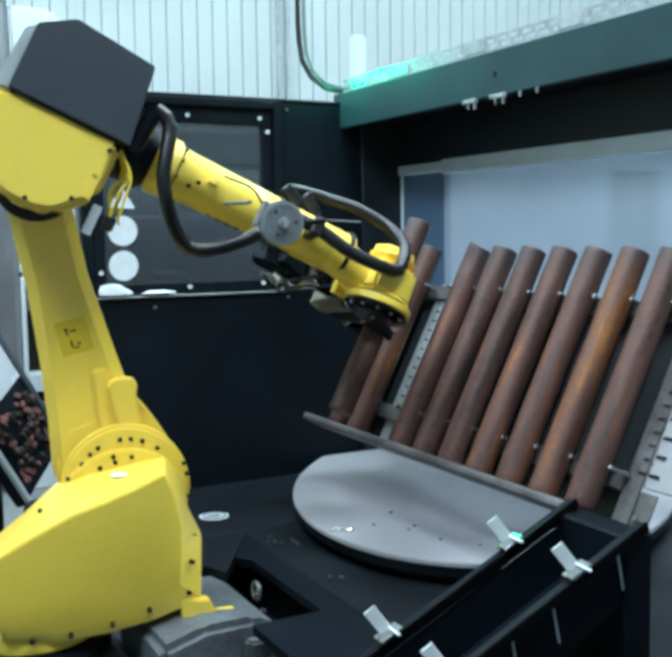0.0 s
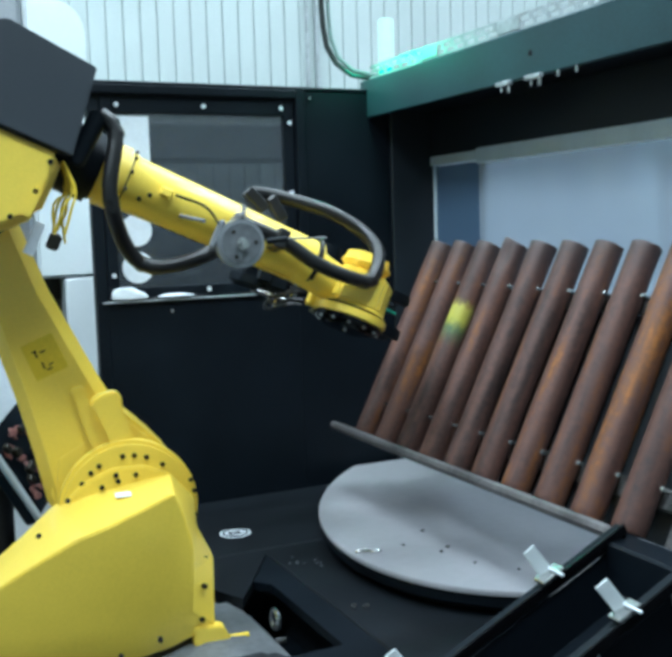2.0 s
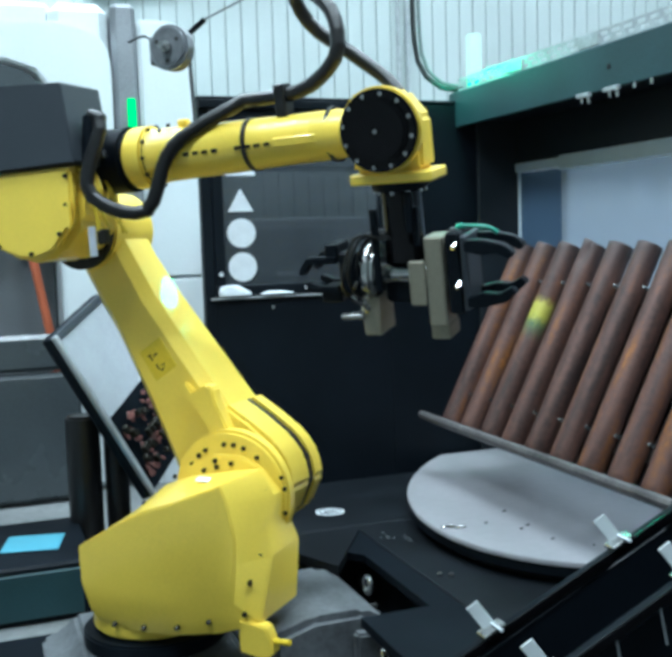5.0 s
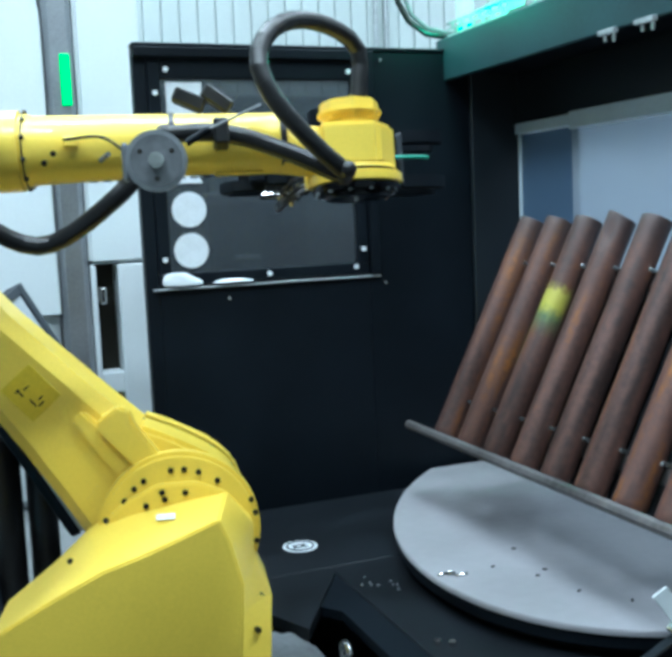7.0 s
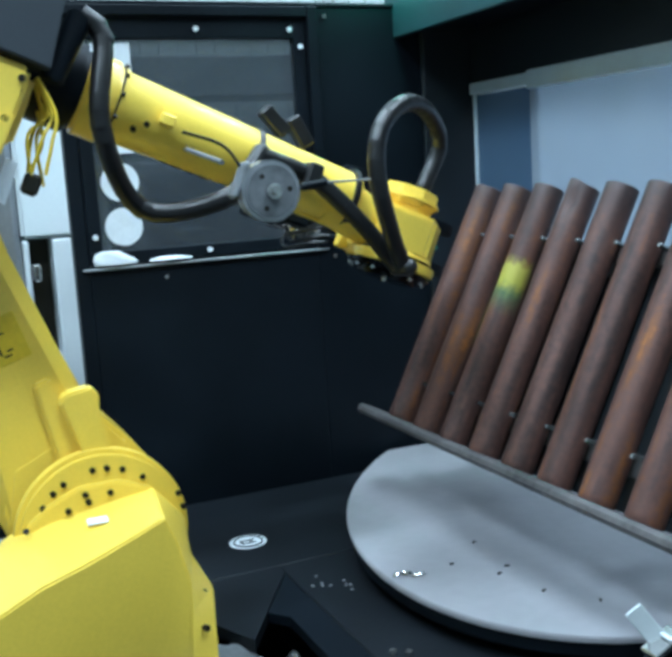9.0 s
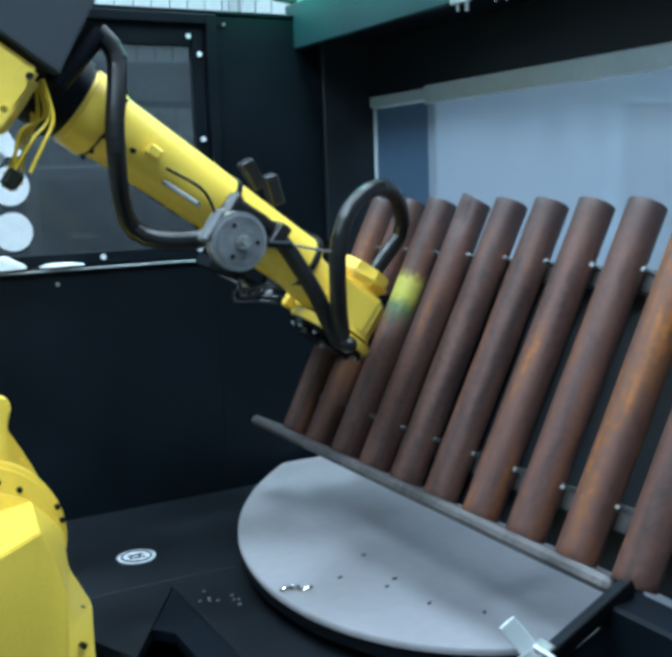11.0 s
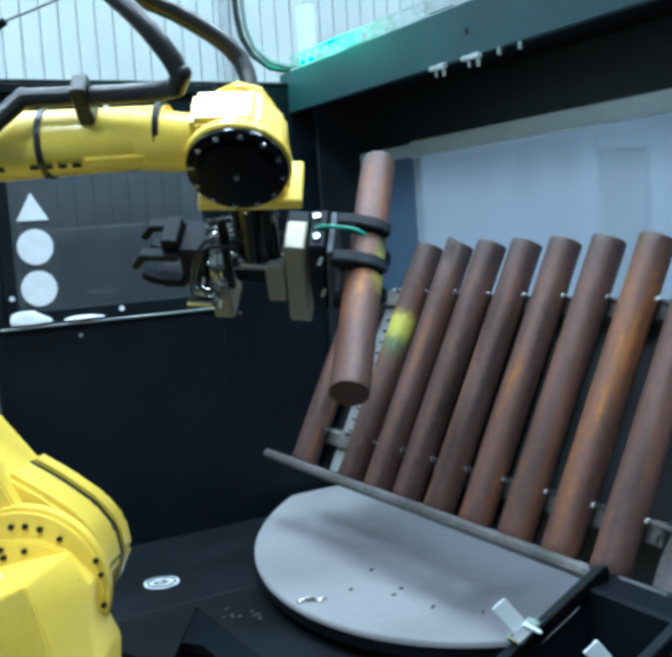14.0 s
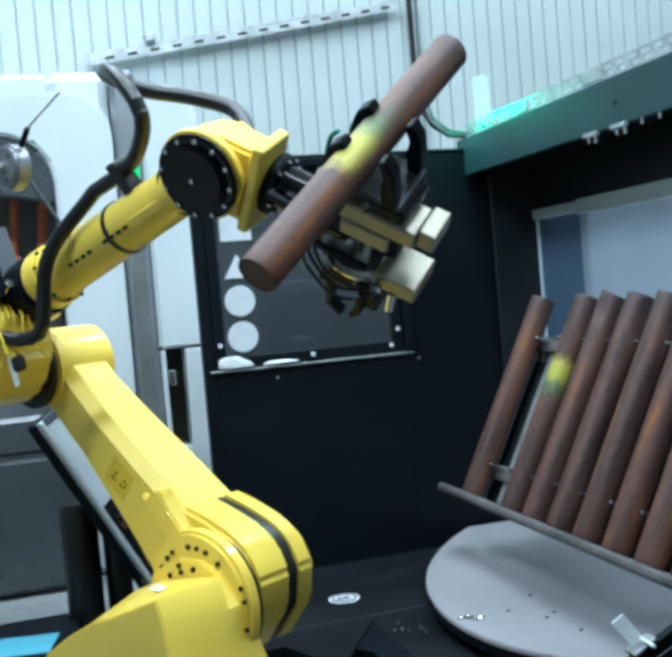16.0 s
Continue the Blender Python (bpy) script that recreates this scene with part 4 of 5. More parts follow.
ROLL = [(0, 79.0), (0.5, 81.0), (1.3, 86.0), (2, 84.0), (2.5, 82.0), (3, 80.0), (3.2, 79.0), (5.3, 6.0), (5.5, 10.0), (6, 46.0), (6.2, 60.0), (6.5, 74.0), (7, 83.0), (7.5, 84.0), (8.2, 87.0), (10.3, 93.0), (11.6, 93.3), (12.5, 91.7), (13, 90.0), (13.5, 68.7), (14, 44.7), (14.5, 14.7), (15, 8.3), (15.5, 11.4), (16, 26.3)]
BEND = [(0, -101.9), (0.6, -94.0), (1.3, -91.0), (3.2, -90.0), (5.5, -92.0), (8.2, -90.0), (10.3, -86.1), (11.6, -86.1), (12.5, -90.1), (13, -96.0), (13.5, -95.4), (14, -93.0), (14.5, -91.9), (15, -91.7), (15.5, -86.4), (16, -52.8)]
SPIN = [(0, 2.5), (0.5, -4.0), (1.3, -8.2), (2, -3.0), (3.2, 0.0), (5.5, 0.0), (8, 0.0), (10.3, -8.5), (11.6, -8.5), (12.5, 5.3), (13, 24.3), (13.5, 19.4), (14, 5.0), (14.5, -2.1), (15, -2.5), (15.5, -1.5), (16, 19.1)]


def joint(rows, t):
    """Smooth value between rows, with flat tangents at turning points."""
    ts, vs = [r[0] for r in rows], [r[1] for r in rows]
    if t <= ts[0]:
        return vs[0]
    for i in range(len(ts) - 1):
        if t <= ts[i + 1]:
            def slope(k):
                if k == 0 or k == len(ts) - 1:
                    return 0.0
                a = (vs[k] - vs[k - 1]) / (ts[k] - ts[k - 1])
                b = (vs[k + 1] - vs[k]) / (ts[k + 1] - ts[k])
                return 0.0 if a * b <= 0 else 2 * a * b / (a + b)
            h = ts[i + 1] - ts[i]
            s = (t - ts[i]) / h
            return ((2 * s ** 3 - 3 * s * s + 1) * vs[i] + (s ** 3 - 2 * s * s + s) * h * slope(i)
                    + (3 * s * s - 2 * s ** 3) * vs[i + 1] + (s ** 3 - s * s) * h * slope(i + 1))
    return vs[-1]


def robot_frames(t):
    """Poses of the moving parts, in the space of the robot's base."""
    q1, q2, q3 = joint(TURN, t), joint(SHOULDER, t), joint(ELBOW, t)
    turret = pose(0, 0, 0, 0, 0, q1)
    arm = turret @ pose(REACH, 0, J2_Z - BASE[2], 0, q2, 0)
    elbow_at = (arm @ Vector((0, 0, UPPER)))
    elbow = Matrix.Translation(elbow_at) @ turret.to_3x3().to_4x4() @ pose(0, 0, 0, 0, -q3, 0)
    fore = elbow @ pose(0, 0, OFFSET, joint(ROLL, t), 0, 0)
    wrist = fore @ pose(FORE, 0, 0, 0, -joint(BEND, t), 0)      # local x: the tool's axis
    tool = wrist @ pose(0, 0, 0, joint(SPIN, t), 0, 0)          # local z: the jaw that holds a tube
    return turret, arm, elbow, fore, wrist, tool


def bolts_on(parent, points, n, r=0.006, h=0.006, material=None):
    """A row of bolt heads, each a mesh of its own."""
    n = Vector(n)
    for p in points:
        p = Vector(p)
        part("bolt", rod(p, p + n * h, r, seg=8), material or BOLTD, parent)


def robot():
    r = thing("industrial_robot", pose(*BASE))
    # foot
    base = part("base", prism([(-0.30, 0), (0.30, 0), (0.30, 0.03), (0.24, 0.05), (0.20, 0.09), (-0.20, 0.09), (-0.24, 0.05), (-0.30, 0.03)], -0.27, 0.27, 0.012), CASTGREY, r, "dark grey cast foot")
    part("foot_drum", rod((0, 0, 0.09), (0, 0, 0.135), 0.20, seg=48, w=0.006), BLACK, r)
    part("foot_lug", prism([(0.24, 0.0), (0.60, 0.0), (0.615, 0.07), (0.575, 0.165), (0.50, 0.205), (0.36, 0.205), (0.24, 0.17)], -0.36, 0.05, 0.02), CASTGREY, r, "dark grey cast lug")
    part("lug_rib", prism([(0.46, 0.0), (0.66, 0.0), (0.64, 0.09), (0.60, 0.15), (0.46, 0.16)], -0.40, -0.361, 0.008), CASTGREY, r)
    for x, y, z in [(0.617, -0.079, 0.165), (0.52, -0.405, 0.085)]:
        ring = [(x + 0.004, y + 0.024 * math.cos(a), z + 0.024 * math.sin(a)) for a in np.linspace(0, 2 * math.pi, 17)]
        part("eye_bolt", tube(ring, 0.008, 8, 30), CHROME, r, "bright lifting eye bolt")
        part("cap_screw", rod((x + 0.02, y + 0.05, z - 0.09), (x + 0.05, y + 0.05, z - 0.09), 0.012, seg=8), CHROME, r)

    # turret: local origin on the turning axis at the foot; H is the shoulder axis height
    H = J2_Z - BASE[2]
    tur = new("turret")
    tur.parent = r
    # cover: from the hub a broad shelf falls to a crease, below it the flat front; a bolted flange runs round it
    rim = [(-0.150, -0.105, -0.140), (-0.030, -0.050, -0.050), (0.050, -0.020, 0.020), (0.130, 0.0, 0.050), (0.250, 0.0, 0.072), (0.345, 0.0, 0.085), (0.400, -0.030, 0.020), (0.398, -0.062, -0.045),
           (0.428, -0.112, -0.112), (0.415, -0.160, -0.275), (0.300, -0.168, -0.312), (0.170, -0.170, -0.335), (0.020, -0.168, -0.345), (-0.090, -0.160, -0.330), (-0.138, -0.120, -0.240)]
    crease = [(-0.130, -0.180, -0.122), (-0.020, -0.187, -0.060), (0.090, -0.190, -0.006), (0.170, -0.190, 0.020), (0.250, -0.188, 0.050), (0.325, -0.180, 0.078), (0.345, -0.182, 0.030), (0.366, -0.185, -0.058),
              (0.362, -0.187, -0.120), (0.352, -0.190, -0.222), (0.285, -0.190, -0.238), (0.175, -0.190, -0.272), (0.020, -0.190, -0.294), (-0.090, -0.188, -0.292), (-0.122, -0.184, -0.220)]
    back = [(x * 0.99, 0.055, z + H) for x, y, z in rim]
    part("turret_shell", loft([back, [(x, y, z + H) for x, y, z in rim], [(x, y, z + H) for x, y, z in crease]], w=0.004), YELLOW, tur, "yellow faceted shell")
    part("shoulder_hub", rod((0.240, 0.012, H), (0.240, 0.058, H), 0.178, seg=64, w=0.010), YELLOW, tur)
    part("hub_shelf", prism([(0.10, H - 0.02), (0.345, H - 0.02), (0.345, H + 0.085), (0.28, H + 0.112), (0.20, H + 0.112), (0.135, H + 0.085), (0.09, H + 0.05)], -0.004, 0.02, 0.004), YELLOW, tur)
    part("shoulder_gap", rod((0.240, 0.0585, H), (0.240, 0.0745, H), 0.160, seg=48), BOLTD, tur)
    part("turret_skirt", rod((-0.016, 0, 0.1355), (-0.016, 0, 0.20), 0.17, seg=56, w=0.01), YELLOW, tur)
    part("stop_lug", prism([(0.36, 0.160), (0.43, 0.150), (0.455, 0.165), (0.452, 0.20), (0.435, 0.235), (0.36, 0.245)], -0.175, -0.135, 0.004), YELLOW, tur)
    part("stop_pin", rod((0.45, -0.155, 0.195), (0.50, -0.165, 0.200), 0.008, seg=12, w=0.002), YELLOW_D, tur)
    ring_bolts = [(0.140 * math.cos(radians(d)), 0.140 * math.sin(radians(d))) for d in (51, 70, 83, 95, 121, 132, 146)] + [(0.168, 0.030), (0.160, 0.060), (0.168, -0.035)]
    bolts_on(tur, [(0.240 + dx, 0.012, H + dz) for dx, dz in ring_bolts], (0, -1, 0), 0.0064)
    bolts_on(tur, [(0.207, -0.004, H + 0.096), (0.171, -0.004, H + 0.068), (0.257, -0.004, H + 0.092), (0.212, -0.004, H + 0.080)], (0, -1, 0), 0.0064)
    bolts_on(tur, [(0.086, -0.018, H + 0.046), (0.012, -0.062, H - 0.022)], (-0.35, -0.75, 0.5), 0.0064)
    bolts_on(tur, [(0.372, -0.030, H + 0.034), (0.382, -0.072, H - 0.047), (0.400, -0.120, H - 0.109), (0.390, -0.160, H - 0.168), (0.378, -0.172, H - 0.246)], (0.35, -0.93, 0), 0.0064, 0.012)
    bolts_on(tur, [(0.276, -0.176, H - 0.275), (0.180, -0.178, H - 0.303), (0.075, -0.178, H - 0.318), (-0.02, -0.176, H - 0.322)], (0, -0.8, -0.6), 0.0064, 0.012)
    part("label_plate", box(0.195, 0.235, -0.030, 0.030, -0.001, 0.001, 0.0005, Matrix.Translation((0, -0.082, H + 0.064)) @ pose(0, 0, 0, 17, 0, 0) @ Matrix.Diagonal((1, 0.35, 1, 1))), STICKER, tur)

    for ob in tur.children:
        ob.data.transform(pose(0.016, 0, 0.004))

    # upper arm: origin on the shoulder axis, z along the arm
    arm = new("upper_arm")
    arm.parent = r
    def ring(z, x0, x1, y0, y1, c=0.03):
        return [(x0 + c, y0, z), (x1 - c, y0, z), (x1, y0 + c, z), (x1, y1 - c, z), (x1 - c, y1, z), (x0 + c, y1, z), (x0, y1 - c, z), (x0, y0 + c, z)]
    bm = loft([ring(-0.02, -0.165, 0.15, 0.080, 0.270), ring(0.10, -0.175, 0.125, 0.080, 0.270), ring(0.22, -0.152, 0.092, 0.078, 0.285), ring(0.36, -0.130, 0.080, 0.078, 0.285), ring(0.60, -0.103, 0.066, 0.078, 0.27),
               ring(0.74, -0.098, 0.072, 0.078, 0.25), ring(0.83, -0.092, 0.078, 0.078, 0.25)])
    part("arm_casting", bm, YELLOW, arm, "yellow cast arm")
    boss = [(0.095, 0.23), (0.132, 0.15), (0.164, 0.06), (0.168, -0.01), (0.140, -0.075), (0.06, -0.125), (-0.08, -0.13), (-0.150, -0.03), (-0.165, 0.10), (-0.11, 0.20)]
    part("shoulder_boss", prism(boss, 0.0755, 0.198, 0.012), YELLOW, arm)
    part("shoulder_seal", prism([(0.965 * x, 0.965 * z) for x, z in boss], 0.190, 0.222, 0.002), RUBBER, arm, "black gap in the shoulder joint")
    part("shoulder_cover", prism(boss, 0.213, 0.284, 0.012), YELLOW, arm)
    part("lug", prism([(0.030, 0.165), (0.088, 0.150), (0.097, 0.240), (0.111, 0.275), (0.100, 0.295), (0.050, 0.302), (0.030, 0.290)], 0.034, 0.080, 0.005), YELLOW, arm, "yellow stop lug")
    part("rib", prism([(-0.02, 0.17), (0.05, 0.16), (0.035, 0.34), (0.0, 0.34)], 0.058, 0.082, 0.006), YELLOW, arm)
    part("elbow_boss", rod((0, 0.0565, UPPER), (0, 0.26, UPPER), 0.112, seg=48, w=0.012), YELLOW, arm)
    part("label_plate", box(-0.060, 0.026, 0.0765, 0.082, 0.397, 0.494, 0.001), YELLOW_D, arm, "yellow pictogram plate")
    bm = bmesh.new()
    for x, z, w, h in [(-0.045, 0.47, 0.012, 0.004), (-0.040, 0.455, 0.004, 0.02), (-0.028, 0.462, 0.016, 0.004), (-0.035, 0.42, 0.004, 0.02), (-0.03, 0.415, 0.016, 0.004), (-0.02, 0.425, 0.012, 0.004)]:
        box(x + 0.004, x + w + 0.004, 0.0755, 0.0775, z - 0.004, z + h - 0.004, 0, bm=bm)
    part("pictogram", bm, BOLTD, arm)

    # elbow housing: origin on the elbow axis, x along the forearm
    elb = new("elbow_housing")
    elb.parent = r
    pts = [(-0.172, 0.100), (-0.10, 0.114), (0.19, 0.114), (0.192, 0.07), (0.187, -0.04), (0.107, -0.12), (0.046, -0.137), (-0.02, -0.132), (-0.078, -0.108), (-0.135, -0.075), (-0.168, -0.03), (-0.18, 0.04)]
    part("housing", prism(pts, -0.150, 0.04, 0.022), YELLOW, elb, "yellow cast housing")
    part("side_cover", prism([(x * 0.93, z * 0.92 + 0.001) for x, z in pts], -0.166, -0.148, 0.008), YELLOW, elb)
    bolts_on(elb, [(-0.145, -0.166, 0.085), (-0.150, -0.166, -0.01), (-0.08, -0.166, -0.085), (0.03, -0.166, -0.112), (0.13, -0.166, -0.065), (0.16, -0.166, 0.01), (0.165, -0.166, 0.085)], (0, -1, 0), 0.0065)
    part("edge_bar", prism([(0.150, -0.05), (0.172, -0.055), (0.176, 0.02), (0.154, 0.02)], -0.172, -0.165, 0.003), YELLOW, elb)
    part("elbow_gap", rod((0, 0.0405, 0), (0, 0.0555, 0), 0.112, seg=40), BOLTD, elb)
    part("neck", rod((0.10, 0, OFFSET), (0.2505, 0, OFFSET), 0.088, seg=48, w=0.01), BLACK, elb, "black ring between housing and forearm")
    part("neck_block", prism([(-0.05, 0.06), (0.185, 0.06), (0.185, 0.115), (-0.05, 0.115)], -0.10, 0.10, 0.015), YELLOW, elb)
    bx = prism([(-0.112, 0.1165), (0.205, 0.1165), (0.181, 0.324), (-0.033, 0.340), (-0.112, 0.287)], -0.178, -0.015, 0.003)
    part("valve_box", bx, GREYBOX, elb, "dark grey sheet metal box")
    part("back_plate", prism([(-0.150, 0.115), (-0.113, 0.115), (-0.113, 0.288), (-0.135, 0.27)], -0.15, -0.02, 0.003), ALU, elb, "pale grey back plate")
    part("conduit_sleeve", rod((0.214, -0.120, 0.105), (0.228, -0.120, 0.238), 0.023, seg=20, w=0.004), BLACK, elb)
    for k in range(4):
        part("fitting", rod((0.205, -0.09 + 0.03 * k, 0.13 + 0.01 * k), (0.240, -0.09 + 0.03 * k, 0.14 + 0.01 * k), 0.011, seg=10), CHROME, elb, "bright hose fitting")
    for k in range(6):
        q = random.Random(500 + k)
        lead = tube([(0.19, -0.14 + 0.02 * k, 0.10), (0.215 + 0.03 * q.random(), -0.15 + 0.02 * k, 0.05), (0.20 + 0.05 * q.random(), -0.16 + 0.02 * k, 0.0), (0.22 + 0.06 * q.random(), -0.16 + 0.025 * k, -0.05 - 0.03 * q.random())], 0.0034, 6, 16)
        part("lead", lead, YELLOW_D, elb, "loose yellow lead")
    part("tag", box(0.185, 0.21, -0.12, -0.117, -0.13, -0.05, 0.001), STICKER, elb, "white paper tag")
    part("plug", box(0.225, 0.255, -0.14, -0.11, -0.10, -0.06, 0.006), BOLTD, elb)

    for ob in elb.children:
        if ob.name.split(".")[0] not in ("neck", "elbow_gap"):
            ob.data.transform(pose(-0.028, 0, 0.050))

    # forearm: origin at the elbow offset, x along the tube
    fo = new("forearm")
    fo.parent = r
    part("root_flange", rod((0.251, 0, 0), (0.316, 0, 0), 0.083, seg=48, w=0.008), YELLOW, fo)
    bm = loft([[(x, rr * math.cos(a), rr * math.sin(a)) for a in np.linspace(0, 2 * math.pi, 40, endpoint=False)] for x, rr in [(0.320, 0.077), (0.335, 0.071), (0.55, 0.067), (0.70, 0.063), (0.86, 0.060)]])
    part("forearm_tube", bm, YELLOW, fo, "yellow forearm tube")
    part("groove", rod((0.3165, 0, 0), (0.3195, 0, 0), 0.077, seg=40), BOLTD, fo)
    # wrist end: flattened neck, then a waisted drum across it with a flange and the black cover
    bm = loft([[(x, cy + ry * math.cos(a), rz * math.sin(a)) for a in np.linspace(0, 2 * math.pi, 32, endpoint=False)] for x, cy, ry, rz in [(0.80, -0.004, 0.061, 0.062), (0.86, -0.016, 0.057, 0.060), (0.92, -0.026, 0.054, 0.056), (1.0, -0.030, 0.050, 0.052)]])
    part("wrist_neck", bm, YELLOW, fo)
    part("rib", box(0.70, 0.82, -0.068, -0.060, -0.012, 0.012, 0.003), YELLOW, fo)
    bm = loft([[(FORE + rr * math.cos(a), y, rr * math.sin(a)) for a in np.linspace(0, 2 * math.pi, 48, endpoint=False)] for y, rr in [(0.036, 0.054), (0.015, 0.050), (-0.030, 0.054), (-0.055, 0.070), (-0.068, 0.088), (-0.074, 0.090)]])
    part("wrist_drum", bm, YELLOW, fo)
    part("seam", rod((FORE, -0.081, 0), (FORE, -0.0745, 0), 0.086, seg=48), BOLTD, fo)
    part("drum_flange", rod((FORE, -0.104, 0), (FORE, -0.0815, 0), 0.101, seg=64, w=0.003), YELLOW, fo)
    part("cover_rim", rod((FORE, -0.118, 0), (FORE, -0.1045, 0), 0.096, seg=64, w=0.004), BLACKGLOSS, fo, "glossy black bolted rim")
    part("wrist_cover", rod((FORE, -0.131, 0), (FORE, -0.1185, 0), 0.074, seg=64, w=0.006), BLACKGLOSS, fo, "glossy black round cover")
    bolts_on(fo, [(FORE + 0.085 * math.cos(a), -0.118, 0.085 * math.sin(a)) for a in np.linspace(0.3, 2 * math.pi + 0.3, 12, endpoint=False)] + [(FORE, -0.131, 0)], (0, -1, 0), 0.0052, 0.005, CHROME)
    part("hose_tower", rod((FORE - 0.004, 0.0365, 0), (FORE - 0.004, 0.078, 0), 0.066, 0.064, seg=8, w=0.004), YELLOW, fo)
    part("tower_collar", rod((FORE - 0.004, 0.046, 0), (FORE - 0.004, 0.056, 0), 0.070, seg=40, w=0.003), YELLOW, fo)
    for k in range(11):
        a = 0.25 + 2 * math.pi * k / 11
        part("flange_bolt", rod((0.316, 0.079 * math.cos(a), 0.079 * math.sin(a)), (0.324, 0.079 * math.cos(a), 0.079 * math.sin(a)), 0.005, seg=6), BOLTD, fo)
    for x, y, z in [(0.36, -0.035, 0.062), (0.38, -0.02, 0.071)]:
        part("bolt", rod((x, y * 1.05, z * 1.05), (x, y * 1.15, z * 1.15), 0.006, seg=8), BOLTD, fo)
    part("tie_lug", box(0.40, 0.43, -0.012, 0.012, 0.068, 0.088, 0.004), YELLOW, fo)
    for k in range(8):
        part("letter_bar", box(0.44 + 0.028 * k + (0.04 if k > 3 else 0), 0.456 + 0.028 * k + (0.04 if k > 3 else 0), -0.0700, -0.0665, -0.005, 0.004, 0.0), BOLTD, fo)
    part("reel_arm", rod((0.47, -0.035, 0.055), (0.50, -0.058, 0.235), 0.005, seg=10), GREYPAINT, fo, "thin grey reel bracket")
    part("hose_clamp", box(0.700, 0.730, -0.026, 0.026, 0.058, 0.140, 0.004), RUBBER, fo, "black hose clamp")
    for x in (0.61, 0.84):
        part("strap", rod((x, 0, 0), (x + 0.012, 0, 0), 0.069, seg=32), RUBBER, fo)
    for x, tilt in ((0.655, 25), (0.715, 38)):
        part("hose_coupling", box(-0.035, 0.035, -0.016, 0.016, -0.018, 0.018, 0.004, pose(x, 0.105, -0.045, 0, 0, -tilt)), RUBBER, fo, "black hose coupling")
    # wrist
    wr = new("wrist")
    wr.parent = r
    # local x is the tool axis, y the bending axis
    bm = prism([(-0.085, -0.085), (0.10, -0.088), (0.10, 0.088), (-0.02, 0.088), (-0.085, 0.04)], -0.073, 0.022, 0.010)
    part("wrist_block", bm, YELLOW, wr, "yellow wrist block")
    part("mount_plate", box(0.1005, 0.126, -0.090, 0.030, -0.094, 0.112, 0.004), YELLOW, wr)
    # tool: the double gripper
    to = new("gripper")
    to.parent = r
    part("tool_flange", rod((0.1225, 0, 0), (0.148, 0, 0), 0.070, seg=40, w=0.004), BLACK, to)
    part("tool_column", rod((0.148, 0, 0), (0.325, 0, 0), 0.050, seg=40, w=0.004), BLACKGLOSS, to, "glossy black column")
    bolts_on(to, [(0.148, 0.061 * math.cos(a), 0.061 * math.sin(a)) for a in np.linspace(0, 2 * math.pi, 10, endpoint=False)], (1, 0, 0), 0.005, 0.008, CHROME)
    part("sensor", box(0.150, 0.25, -0.075, -0.058, 0.03, 0.05, 0.004), BLACK, to)
    dx = pose(0.058, 0, 0)
    fixed = set(to.children)
    part("tool_body", box(0.256, 0.375, -0.008, 0.055, -0.062, 0.052, 0.008), BLACK, to)
    part("cross_shaft", rod((0.300, 0, -0.13), (0.300, 0, 0.06), 0.026, seg=28, w=0.003), CHROME, to, "bright cross shaft")
    # side with the chrome disc
    part("chrome_disc", rod((0.295, 0, -0.098), (0.295, 0, -0.070), 0.080, seg=48, w=0.010), CHROME, to, "shiny round disc")
    for a in np.linspace(0, 2 * math.pi, 6, endpoint=False):
        part("bolt", rod((0.295 + 0.06 * math.cos(a), 0.06 * math.sin(a), -0.106), (0.295 + 0.06 * math.cos(a), 0.06 * math.sin(a), -0.098), 0.007, seg=6), CHROME, to)
    part("side_plate", box(0.350, 0.450, -0.052, 0.052, -0.112, -0.066, 0.004), BEIGE, to, "champagne-coloured plate")
    part("jaw_body", box(0.235, 0.345, -0.048, 0.048, -0.168, -0.107, 0.006), BLACK, to)
    for y in (-0.045, 0.045):
        part("jaw", prism([(0.245, -0.168), (0.262, -0.168), (0.262, -0.24), (0.292, -0.262), (0.285, -0.278), (0.245, -0.25)], y - 0.014, y + 0.014, 0.003), BLACK, to, "black jaw")
        part("jaw", prism([(0.320, -0.168), (0.337, -0.168), (0.337, -0.235), (0.318, -0.262), (0.305, -0.255), (0.320, -0.22)], y - 0.014, y + 0.014, 0.003), BLACK, to, "black jaw")
    part("jaw_block", box(0.215, 0.255, -0.040, 0.040, -0.205, -0.169, 0.003), BLACK, to)
    part("jaw_block", box(0.325, 0.365, -0.040, 0.040, -0.225, -0.169, 0.003), BLACK, to)
    for k, (x, y) in enumerate([(0.395, 0.03), (0.405, -0.01), (0.40, -0.05)]):
        part("air_fitting", rod((x, y, -0.145 - 0.012 * k), (x, y, -0.11), 0.010, seg=10), CHROME, to)
    # side that holds the tube
    part("side_plate", box(0.205, 0.425, -0.055, 0.030, 0.064, 0.110, 0.004), BEIGE, to, "champagne-coloured plate")
    part("side_plate", box(0.262, 0.372, -0.060, -0.048, 0.022, 0.063, 0.003), BEIGE, to)
    part("end_plate", box(0.4255, 0.462, -0.040, 0.040, 0.062, 0.110, 0.003), BEIGE, to)
    part("jaw_body", box(0.195, 0.395, -0.058, 0.058, 0.119, 0.156, 0.006), BLACK, to, "black jaw drive")
    part("slide", box(0.205, 0.385, -0.062, 0.062, 0.157, 0.172, 0.003), GREYBOX, to)
